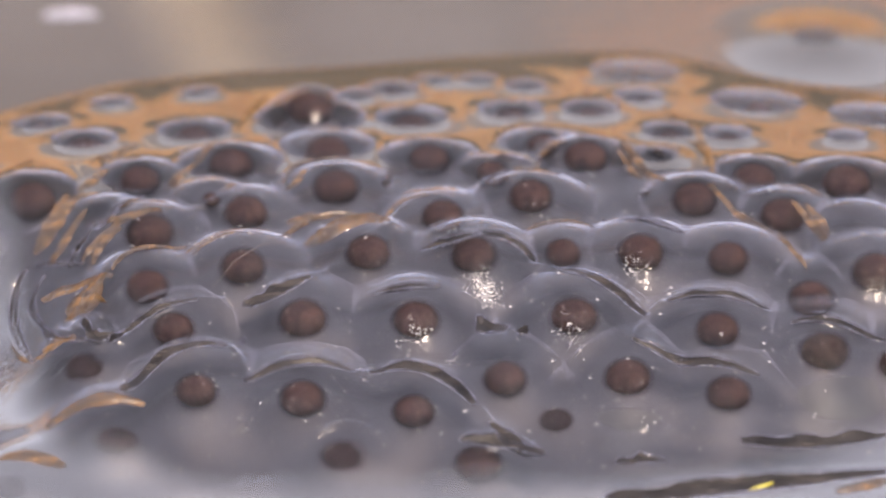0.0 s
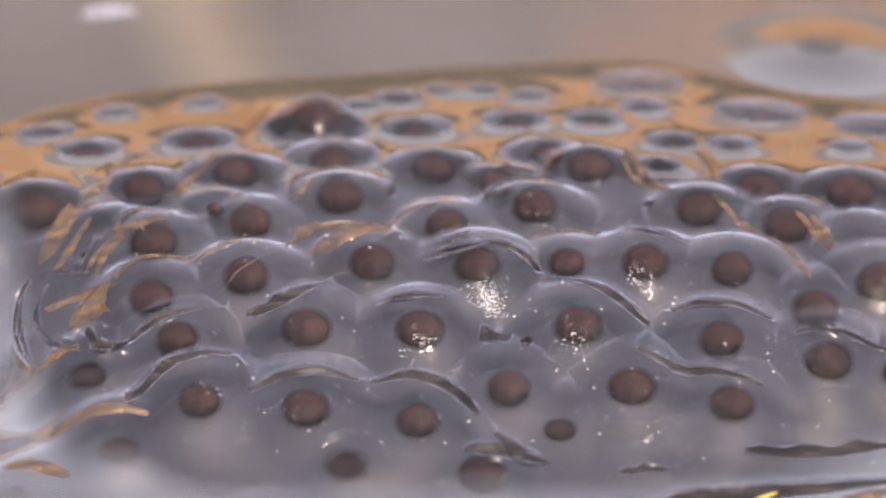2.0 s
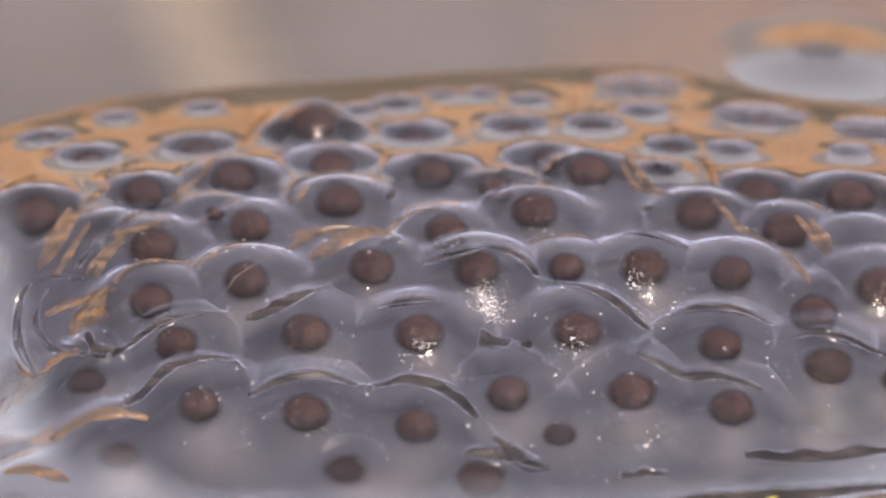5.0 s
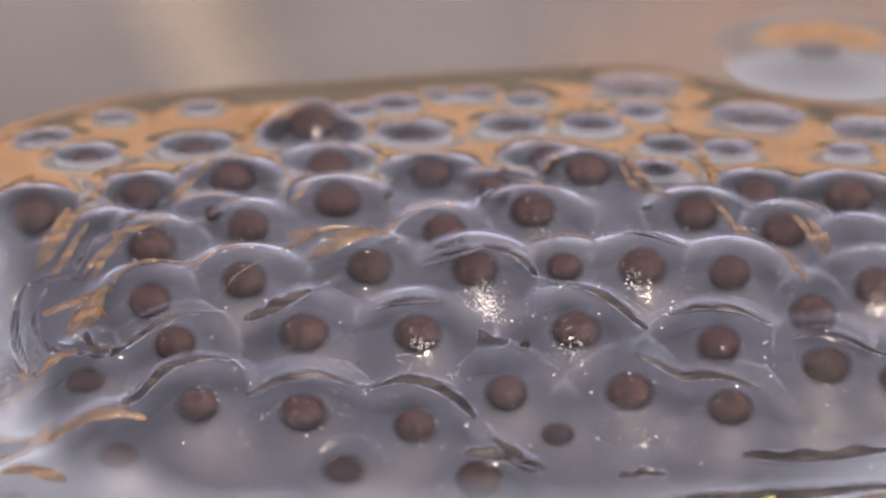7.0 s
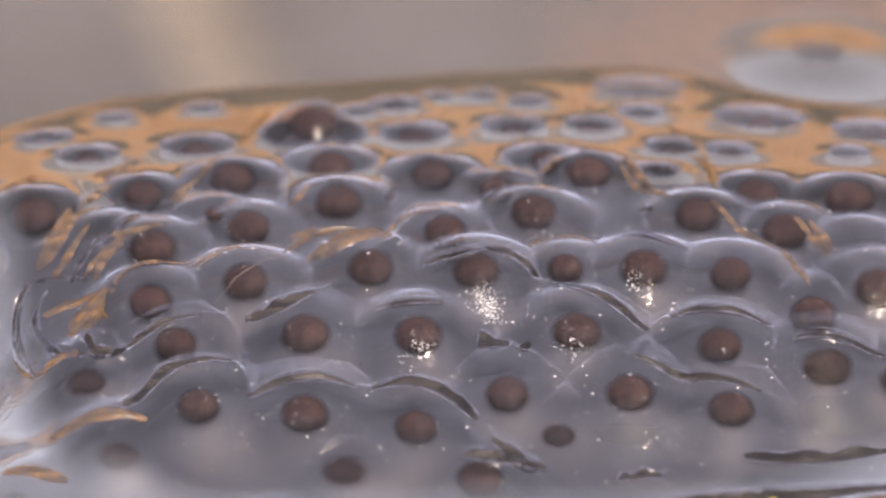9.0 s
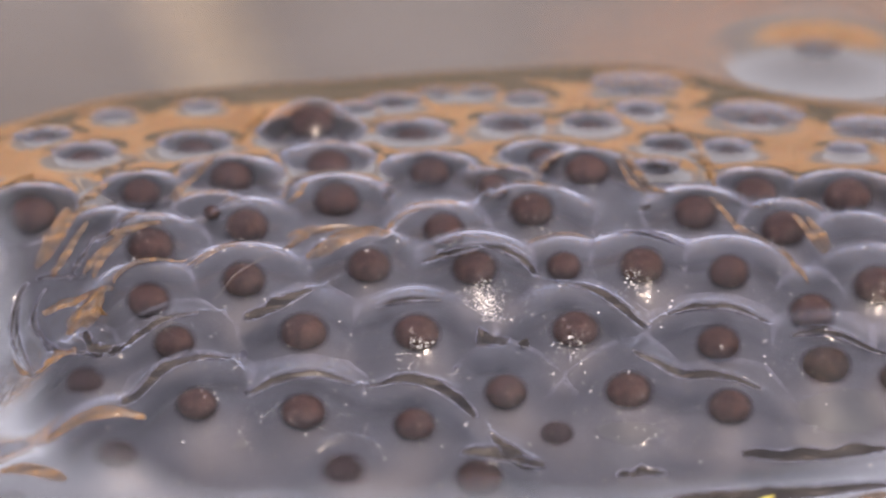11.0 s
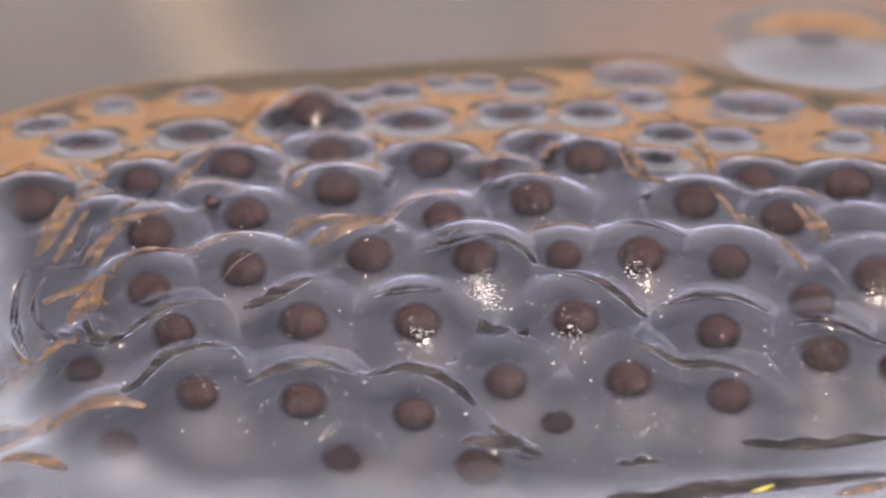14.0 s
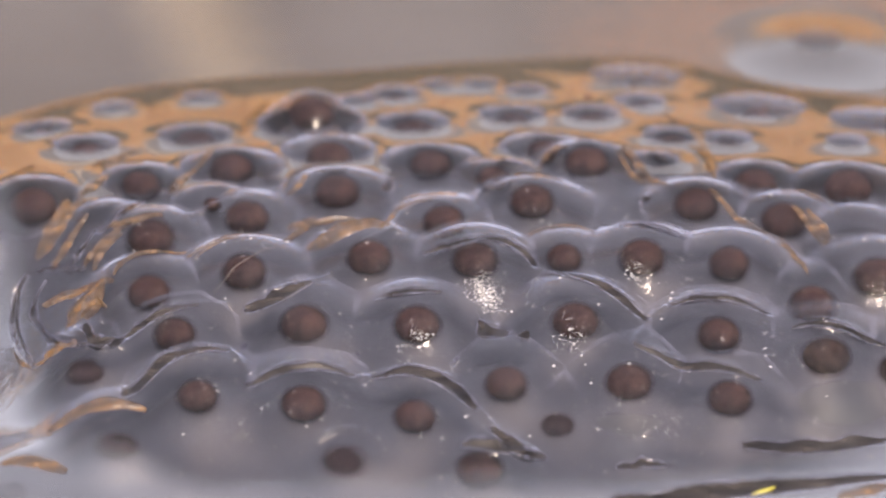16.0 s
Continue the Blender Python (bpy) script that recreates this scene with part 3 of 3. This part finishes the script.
def backdrop():
    """The grey edge of a bare wood behind the pond."""
    verts, faces, n = [], [], 240
    for i in range(n + 1):
        a = 2 * math.pi * i / n
        back = 0.5 + 0.5 * math.cos(a)
        top = 3.0 + 5.2 * back + 0.7 * noise.noise((math.cos(a) * 9, math.sin(a) * 9, 1)) + 0.5 * noise.noise((math.cos(a) * 40, math.sin(a) * 40, 3))
        for z, r in ((-0.2, 19.0), (0.4 * top, 19.3), (0.8 * top, 19.8), (top, 20.6)):
            verts.append((r * math.sin(a), r * math.cos(a), z))
    for i in range(n):
        for k in range(3):
            faces.append((i * 4 + k, i * 4 + k + 1, i * 4 + k + 5, i * 4 + k + 4))
    tagged(mesh_object("backdrop", verts, faces, WOOD), "grey edge of a bare wood in haze", "backdrop", kind="structure")


def bank_tree(at, way, thick, label, material):
    """A bare trunk that leans over the pond; way gives its middle line from the foot."""
    ob = new("bank_tree")
    ob.location = at
    bm = bmesh.new()
    rings = []
    px, pz = bend((0, 0, *way), 14)
    tx, tz = np.gradient(px), np.gradient(pz)
    for k in range(14):
        t = k / 13
        r = thick * (1 - 0.35 * t) * (1.25 if k == 0 else 1)
        side = Vector((tz[k], 0, -tx[k])).normalized()
        c = Vector((px[k], 1.6 * t, pz[k]))
        rings.append([bm.verts.new(c + (side * (r * math.cos(q * math.pi / 8)) + Vector((0, r * math.sin(q * math.pi / 8), 0))) * (1 + 0.08 * noise.noise((q, k, 2)))) for q in range(16)])
    for a, b in zip(rings, rings[1:]):
        for q in range(16):
            bm.faces.new((a[q], a[(q + 1) % 16], b[(q + 1) % 16], b[q]))
    bm.faces.new(rings[-1])
    part("trunk", bm, material, ob)
    tagged(ob, label, "tree")


ground()
water()
reeds()
backdrop()
bank_tree((-2.0, 10.0, 0.4), (0.72, 2.12, 1.43, 4.25), 0.19, "pale sunlit leaning broken tree trunk on the bank", BARK)


def reflected_bough():
    """An unseen bough with orange leaves, added to give the water its salmon reflection."""
    ob = new("reflected_bough")
    ob.location = (3.6, 12.0, 0.5)
    rng = random.Random(21)
    way = np.linspace(0, 1, 24)
    px, pz = np.interp(way, [0, 0.3, 0.4, 0.6, 1], [0, -1.2, -1.7, -2.3, -3.2]), np.interp(way, [0, 0.3, 0.4, 0.6, 1], [0, 3.2, 3.72, 3.9, 4.1])
    bm = bmesh.new()
    rings = []
    for k in range(24):
        r = 0.05 * (1 - 0.7 * k / 23)
        rings.append([bm.verts.new((px[k] + r * math.cos(q * math.pi / 4), r * math.sin(q * math.pi / 4), pz[k] + r * math.sin(q * math.pi / 4 + 1.2))) for q in range(8)])
    for a, b in zip(rings, rings[1:]):
        for q in range(8):
            bm.faces.new((a[q], a[(q + 1) % 8], b[(q + 1) % 8], b[q]))
    part("branch", bm, BARK, ob)
    bm = bmesh.new()
    for _ in range(230):
        t = rng.uniform(0.4, 1.0)
        x, z = np.interp(t * 23, np.arange(24), px), np.interp(t * 23, np.arange(24), pz)
        c = Vector((x + rng.gauss(0, 0.05), rng.gauss(0, 0.3), z + rng.gauss(0, 0.09 + 0.05 * (1 - t))))
        n = Vector((rng.gauss(0, 0.25), -0.8 + rng.gauss(0, 0.2), 0.7 + rng.gauss(0, 0.2))).normalized()
        u = n.orthogonal().normalized()
        w = n.cross(u)
        size = rng.uniform(0.05, 0.09)
        bm.faces.new([bm.verts.new(c + u * (size * a) + w * (size * b)) for a, b in ((-1, 0), (0, -0.55), (1, 0), (0, 0.55))])
    part("leaves", bm, RUST, ob, "salmon-orange leaves added for the reflected streak")
    tagged(ob, "unseen orange-leaved bough added for its reflection in the pond", "bough")


reflected_bough()


# ---------------------------------------------------------------- the spawn
def clump_body():
    """The milky mass of deeper eggs that carries the ones at the surface."""
    xs = np.arange(-46, 64.01, 0.7)
    ys = np.arange(-32, 66.01, 0.7)
    X, Y = np.meshgrid(xs, ys)
    lump = np.array([[noise.noise((x * 0.14, y * 0.14, 4)) for x in xs] for y in ys])
    up = normals(X, Y, 1.2)[..., 2]
    Z = surface(X, Y) - 1.9 / np.clip(up, 0.45, 1) + 0.25 * lump
    edge = np.maximum(np.abs(X - 9) / 55, np.abs(Y - 17) / 49)
    Z = Z - 14 * np.clip((edge - 0.8) / 0.2, 0, 1) ** 2
    verts = np.stack([X, Y, Z], -1).reshape(-1, 3) * MM
    verts[:, 2] = np.maximum(verts[:, 2], -0.03)
    tagged(mesh_object("spawn_clump", verts, grid_faces(len(xs), len(ys)), BODY), "milky grey jelly mass of frogspawn floating in water", "frogspawn")


def cell_reach(i, ang):
    """How far capsule i reaches in each direction before a neighbour or the film stands higher, and which one does."""
    steps = np.linspace(0.05, 8.5, 110)
    x = EX[i] + np.cos(ang)[:, None] * steps
    y = EY[i] + np.sin(ang)[:, None] * steps
    u, _ = bulges(x, y)
    own = u[..., i].copy()
    u[..., i] = -99
    rest = u.max(-1)
    who = u.argmax(-1)
    gap = own - rest
    lost = gap < 0
    k = np.where(lost.any(1), lost.argmax(1), len(steps) - 1)
    k = np.maximum(k, 1)
    r = np.arange(len(ang))
    g0, g1 = gap[r, k - 1], gap[r, k]
    f = np.clip(g0 / np.where(np.abs(g0 - g1) < 1e-9, 1, g0 - g1), 0, 1)
    return steps[k - 1] + f * (steps[k] - steps[k - 1]), who[r, k]


def snapped_angles(i, n):
    """Even directions, with those nearest to the cell's corners moved onto them."""
    ang = np.arange(n) * 2 * math.pi / n
    _, who = cell_reach(i, ang)
    for q in range(n):
        if who[q] != who[(q + 1) % n]:
            lo, hi = ang[q], ang[q] + 2 * math.pi / n
            for _ in range(7):
                mid = 0.5 * (lo + hi)
                if cell_reach(i, np.array([mid]))[1][0] == who[q]:
                    lo = mid
                else:
                    hi = mid
            if lo - ang[q] < math.pi / n:
                ang[q] = lo
            else:
                ang[(q + 1) % n] = lo if q + 1 < n else lo - 2 * math.pi
    return ang


def ball(radius, squash, seed):
    bm = bmesh.new()
    bmesh.ops.create_icosphere(bm, subdivisions=3, radius=radius)
    for v in bm.verts:
        v.co *= 1 + 0.05 * noise.noise(v.co * (0.6 / radius) + Vector((seed, 0, 0)))
        v.co.z *= squash
        v.co.x *= 1.03 + 0.05 * noise.noise((seed * 1.7, 3, 0))
    return bm


def frog_egg(i, n=96, rings=26):
    x0, y0 = EX[i], EY[i]
    ang = snapped_angles(i, n)
    reach, _ = cell_reach(i, ang)
    if reach.max() < 0.3 or bulges(x0, y0)[0].argmax() != i:
        return
    t = (np.arange(1, rings + 1) / rings) ** 0.9
    x = np.concatenate([[x0], (x0 + t[:, None] * reach * np.cos(ang)).ravel()])
    y = np.concatenate([[y0], (y0 + t[:, None] * reach * np.sin(ang)).ravel()])
    z = surface(x, y)
    sunken = (EL[i] < -0.1 and y0 < -15) or (x0 < -23 and y0 < 0) or (y0 < -21 and x0 < 0)     # murky eggs under the near film
    zc = float(clump_line(x0, y0)) + EL[i] + CAP - embryo_depth(x0, y0, EW[i]) - ((0.75 if EW[i] > 2.4 else 0.9) if sunken else 0.0)
    verts = np.stack([x - x0, y - y0, z - zc], -1) * MM
    faces = [(0, 1 + q, 1 + (q + 1) % n) for q in range(n)]
    for k in range(rings - 1):
        a, b = 1 + k * n, 1 + (k + 1) * n
        faces += [(a + q, b + q, b + (q + 1) % n, a + (q + 1) % n) for q in range(n)]
    egg = new("frog_egg")
    egg.location = (x0 * MM, y0 * MM, zc * MM)
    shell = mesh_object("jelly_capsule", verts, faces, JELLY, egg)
    shell.data.normals_split_custom_set_from_vertices([tuple(v) for v in normals(x, y)])
    if -18 < y0 < 30:
        # milky outer layer, thicker towards the edge; its paleness paints the capsule's bright rim
        v, f, faint = [], [], float(np.interp(y0, [-9, 7], [1.0, 0.3]))
        for layer, (inner, lift) in enumerate(((0.6, 0.03), (0.36, 0.05), (0.18, 0.07))):
            broad = np.clip(1 - faint * (0.75 - 0.79 * np.sin(ang)), 0, 1)
            inside = np.maximum(reach - inner * broad, 0.5 * reach)
            for far in (inside, reach * 0.995):
                bx, by = x0 + far * np.cos(ang), y0 + far * np.sin(ang)
                v += list(np.stack([bx - x0, by - y0, surface(bx, by) + lift - zc], -1) * MM)
            a = layer * 2 * n
            f += [(a + q, a + n + q, a + n + (q + 1) % n, a + (q + 1) % n) for q in range(n) if broad[q] + broad[(q + 1) % n] > 0.04]
        mesh_object("rim", v, f, RIM, egg)
    if EW[i] > 0:
        part("embryo", ball(EW[i] / 2 * 0.90 * MM, float(np.interp(y0, [-18, -2, 12], [0.80, 0.86, 0.74])) + 0.06 * noise.noise((i * 2.3, 0, 5)), i), MOTTLE if i == FURRED else HAZED if sunken else EMBRYO, egg, "brown embryo with pale mottled growth" if i == FURRED else "dark brown round embryo")
        coat = bmesh.new()
        # concentric shells added to blur the embryo's edge like scattered haze
        for grow in (1.06, 1.14, 1.27):
            inner = ball(EW[i] / 2 * 0.87 * grow * MM, float(np.interp(y0, [-18, -2, 12], [0.80, 0.86, 0.74])), i + 0.5)
            loose = bpy.data.meshes.new("coat")
            inner.to_mesh(loose)
            inner.free()
            coat.from_mesh(loose)
            bpy.data.meshes.remove(loose)
        part("haze_shell", coat, HAZE_SHELL, egg, "thin haze shells added to soften the embryo outline")
        if EL[i] < -0.3 and y0 < 0:
            tagged(egg, "cloudy jelly egg with faint embryo, half under the water film", "frog egg", "eggs of the clump")
        elif y0 > 20:
            tagged(egg, "grey jelly egg with brown embryo, standing in shallow water film", "frog egg", "eggs of the clump")
        else:
            tagged(egg, "clear grey jelly egg with dark brown embryo, in the clump", "frog egg", "eggs of the clump")
    else:
        tagged(egg, "clear grey jelly egg with no visible embryo, in the clump", "frog egg", "eggs of the clump")


clump_body()
for number in range(len(EGGS)):
    frog_egg(number)


def film_strip(curve, width, raised, way=None):
    """A crescent between capsules: a water pocket painted dark, with a raised lip, or a rounded ridge of film."""
    n, across = 40, 9
    t = np.linspace(0, 1, n)
    px, py = bend(curve, n) if way is None else way
    tx, ty = np.gradient(px), np.gradient(py)
    ln = np.hypot(tx, ty)
    nx, ny = -ty / ln, tx / ln
    seed = px[0] * 3.1 + py[0]
    wob = np.array([noise.noise((seed, q * 5.0, 0)) for q in t])
    half = 0.5 * width * np.sqrt(np.clip(np.sin(math.pi * (0.02 + 0.96 * t)), 0, 1)) * (1 + 0.35 * wob)
    v = np.linspace(-1, 1, across)
    X = px[:, None] + nx[:, None] * half[:, None] * v
    Y = py[:, None] + ny[:, None] * half[:, None] * v
    if raised:
        lift = 0.04 + 0.3 * (1 - v * v) * half[:, None]
    else:
        lift = 0.07 + 0 * v + 0 * half[:, None]
    lift = np.where(np.abs(v) > 0.95, -0.06, lift)
    Z = surface(X, Y) + lift
    o = np.array([px.mean(), py.mean(), Z.mean()])
    verts = (np.stack([X, Y, Z], -1).reshape(-1, 3) - o) * MM
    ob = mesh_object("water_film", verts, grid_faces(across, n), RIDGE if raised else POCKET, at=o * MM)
    if raised:
        tagged(ob, "ridge of water film clinging between jelly eggs, amber reed reflection painted in", "water film", "film between the eggs")
    else:
        lip = []
        rx, ry = np.concatenate([X[:, -1], X[::-1, 0]]), np.concatenate([Y[:, -1], Y[::-1, 0]])
        rz = surface(rx, ry) + 0.03
        dx, dy = np.roll(rx, -1) - np.roll(rx, 1), np.roll(ry, -1) - np.roll(ry, 1)
        dl = np.maximum(np.hypot(dx, dy), 1e-6)
        m, sides = len(rx), 6
        for q in range(m):
            fat = max(0.02, 0.07 + 0.10 * noise.noise((seed, q * 0.25, 5)))
            for c in range(sides):
                a = 2 * math.pi * c / sides
                lip.append(((rx[q] - dy[q] / dl[q] * fat * 1.4 * math.cos(a) - o[0]) * MM, (ry[q] + dx[q] / dl[q] * fat * 1.4 * math.cos(a) - o[1]) * MM, (rz[q] + fat * math.sin(a) - o[2]) * MM))
        lf = [(q * sides + c, q * sides + (c + 1) % sides, (q + 1) % m * sides + (c + 1) % sides, (q + 1) % m * sides + c) for q in range(m) for c in range(sides)]
        if ln.sum() > 1.6:
            tagged(mesh_object("lip", lip, lf, LIP, ob), "thin lip of jelly, white outline halo painted in")
        tagged(ob, "crescent pocket of water behind a jelly egg, dark reflection painted in", "water film", "film between the eggs")


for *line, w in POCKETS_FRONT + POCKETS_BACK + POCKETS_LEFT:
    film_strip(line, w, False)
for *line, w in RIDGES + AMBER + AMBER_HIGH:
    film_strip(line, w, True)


def seams_behind_eggs():
    """Thin film strips whose amber paints reed reflection on the higher eggs' far edges."""
    rng = random.Random(8)
    for i in range(len(EGGS)):
        if not -3 < EY[i] < 24 or bulges(EX[i], EY[i])[0].argmax() != i or rng.random() < 0.12:
            continue
        mid = 90 - 1.2 * EX[i] + rng.uniform(-15, 15)
        wide = rng.uniform(35, 65)
        ang = np.radians(np.linspace(mid - wide, mid + wide, 40))
        reach, _ = cell_reach(i, ang)
        r = np.linspace(0.3, 1.0, 40) * reach[:, None]
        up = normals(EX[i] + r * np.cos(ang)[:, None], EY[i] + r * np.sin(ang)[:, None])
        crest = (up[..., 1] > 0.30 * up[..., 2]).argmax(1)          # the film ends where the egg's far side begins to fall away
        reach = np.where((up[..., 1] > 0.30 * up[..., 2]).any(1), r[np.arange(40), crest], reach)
        reach = np.convolve(np.pad(reach, 4, mode="edge"), np.ones(9) / 9, "valid")
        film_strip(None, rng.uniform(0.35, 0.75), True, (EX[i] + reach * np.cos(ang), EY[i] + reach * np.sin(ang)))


seams_behind_eggs()


def specks():
    """Fine pale grit and tiny bubbles on the jelly, clustered to paint sun glints."""
    rng = random.Random(11)
    verts, faces = [], []
    bm = bmesh.new()
    bmesh.ops.create_icosphere(bm, subdivisions=1, radius=1.0)
    shape = [v.co.copy() for v in bm.verts]
    tris = [[v.index for v in f.verts] for f in bm.faces]
    bm.free()
    spots = [(rng.uniform(-26, 32), rng.uniform(-25, 4)) for _ in range(700)]
    # dense clusters of pale specks stand in for sun glints on the eggs
    for cx, cy, wide, count in ((8.7, -13.0, 0.7, 60), (2.8, -7.9, 0.6, 190), (-1.7, -13.4, 0.5, 50), (13.0, -6.4, 0.5, 45), (6.2, 0.6, 0.5, 14), (10.2, 7.8, 0.3, 6), (13.6, -16.4, 2, 30), (-16.1, -16.6, 1.5, 20), (-3.1, -19.4, 2.5, 40), (8.1, -14.2, 1.2, 40), (12.0, -19.9, 1.8, 45), (-12.6, -20.2, 1.0, 18), (15.8, -7.0, 1.0, 20), (2.9, -8.4, 0.5, 220), (-1.6, -13.3, 0.8, 20), (-6.1, -13.5, 1.0, 14), (0.6, -15.1, 0.5, 10), (14.9, -20.7, 1.2, 25), (22.4, -13.0, 1.0, 20), (12.4, -5.4, 0.9, 14), (-8.2, -19.3, 1.5, 25), (2.7, -26.2, 2, 25)):
        spots += [(rng.gauss(cx, wide), rng.gauss(cy, wide)) for _ in range(count)]
    for x, y in spots:
        z = float(surface(np.array(x), np.array(y)))
        r = rng.uniform(0.02, 0.04) if rng.random() < 0.8 else rng.uniform(0.045, 0.08)
        k = len(verts)
        sx, sy, sz = rng.uniform(0.7, 1.5), rng.uniform(0.7, 1.5), rng.uniform(0.5, 0.9)
        verts += [((x + c.x * r * sx) * MM, (y + c.y * r * sy) * MM, (z + 0.2 * r + c.z * r * sz) * MM) for c in shape]
        faces += [[a + k for a in f] for f in tris]
    tagged(mesh_object("grit", verts, faces, GRIT_GLINTS), "fine pale grit and bubbles stuck on the jelly, with painted sun glints", "grit", kind="stuff")


specks()


def air_bubble(x, y, r):
    """A small bubble caught in the film."""
    bm = bmesh.new()
    bmesh.ops.create_uvsphere(bm, u_segments=20, v_segments=12, radius=r * MM)
    me = bpy.data.meshes.new("air_bubble")
    bm.to_mesh(me)
    bm.free()
    me.materials.append(JELLY)
    me.polygons.foreach_set("use_smooth", [True] * len(me.polygons))
    ob = new("air_bubble", me)
    ob.location = (x * MM, y * MM, (float(surface(np.array(x), np.array(y))) + 0.35 * r) * MM)
    tagged(ob, "tiny clear air bubble caught on the jelly", "bubble", "bubbles on the jelly")


for place in ((-13.3, -12.5, 0.28), (0.8, -14.5, 0.2), (-5.7, -13.5, 0.16), (8.3, -13.9, 0.2), (19.6, -1.8, 0.16)):
    air_bubble(*place)


def fibre():
    """A fine pale plant fibre lying across one egg."""
    x0, y0, x1, y1 = -15.52, -8.19, -11.47, -4.18
    n, sides = 30, 6
    verts = []
    for k in range(n):
        t = k / (n - 1)
        x = x0 + (x1 - x0) * t + 0.18 * noise.noise((t * 4, 1, 0))
        y = y0 + (y1 - y0) * t + 0.25 * noise.noise((t * 4, 7, 0))
        z = float(surface(np.array(x), np.array(y))) + 0.05
        r = 0.028 * (1 - 0.5 * abs(2 * t - 1))
        for q in range(sides):
            a = 2 * math.pi * q / sides
            verts.append(((x + r * math.sin(a) * 0.8) * MM, (y - r * math.sin(a) * 0.6) * MM, (z + r * math.cos(a)) * MM))
    faces = [(k * sides + q, k * sides + (q + 1) % sides, (k + 1) * sides + (q + 1) % sides, (k + 1) * sides + q) for k in range(n - 1) for q in range(sides)]
    tagged(mesh_object("plant_fibre", verts, faces, FIBRE), "fine pale plant fibre lying across an egg", "plant fibre")


fibre()


def yellow_leaf():
    """A sliver of yellow leaf floating at the clump's edge."""
    x, y = 20.4, -25.3
    n, verts = 14, []
    for k in range(n):
        t = k / (n - 1)
        w = 0.2 * math.sin(math.pi * min(0.98, max(0.02, t))) ** 0.8
        for v, h in ((-1, 0.0), (-0.5, 0.10), (0, 0.05), (0.5, 0.10), (1, 0.0)):
            verts.append(((t - 0.5) * 1.6 * MM, (0.8 * (t - 0.5) + v * w) * MM, (h + 0.15 * t) * MM))
    top = len(verts)
    verts += [(a, b, c - 0.12 * MM) for a, b, c in verts]
    faces = grid_faces(5, n) + [tuple(top + q for q in reversed(f)) for f in grid_faces(5, n)]
    rim = [k * 5 for k in range(n)] + [(n - 1) * 5 + q for q in range(1, 5)] + [k * 5 + 4 for k in range(n - 2, -1, -1)] + [3, 2, 1]
    faces += [(rim[q], rim[(q + 1) % len(rim)], top + rim[(q + 1) % len(rim)], top + rim[q]) for q in range(len(rim))]
    z = float(surface(np.array(x), np.array(y))) + 0.12
    tagged(mesh_object("leaf_sliver", verts, faces, YELLOW, at=(x * MM, y * MM, z * MM)), "small bright yellow leaf sliver floating on water", "leaf")


yellow_leaf()


# ---------------------------------------------------------------- what moves
def pale_fleck():
    """Flattened pale balls that stand in for a white patch drifting over open water."""
    ob = new("pale_fleck")
    rng = random.Random(3)
    for x, y, r in ((0, 0, 1.0), (1.3, 0.2, 0.8), (-1.3, -0.2, 0.85), (0.4, 1.0, 0.6), (-0.6, 0.9, 0.5), (2.1, 0.1, 0.45)):
        bm = bmesh.new()
        bmesh.ops.create_uvsphere(bm, u_segments=20, v_segments=12, radius=r * MM)
        for v in bm.verts:
            v.co.z = v.co.z * 0.45
            v.co += Vector((x, y, 0)) * MM
        part("bubble", bm, FLECK, ob)
    return tagged(ob, "small pale fleck drifting on water", "foam")


fleck = pale_fleck()


def motions():
    walk(fleck, [
        (0, pose(-0.0312, 0.0628, 0.0, 0, 0, 0)),
        (0.8, pose(-0.0299, 0.0635, 0.0, 0, 0, 4)),
        (1.6, pose(-0.0290, 0.0649, 0.0, 0, 0, 8)),
        (2.4, pose(-0.0279, 0.0666, 0.0, 0, 0, 12)),
        (3.2, pose(-0.0266, 0.0696, 0.0, 0, 0, 16)),
        (3.6, pose(-0.0266, 0.0705, 0.0, 0, 0, 20)),
        (6.0, pose(-0.0234, 0.0835, 0.0, 0, 0, 30)), (10.0, pose(-0.0200, 0.1055, 0.0, 0, 0, 45)), (16.0, pose(-0.0330, 0.1486, 0.0, 0, 0, 60)),
    ])


motions()
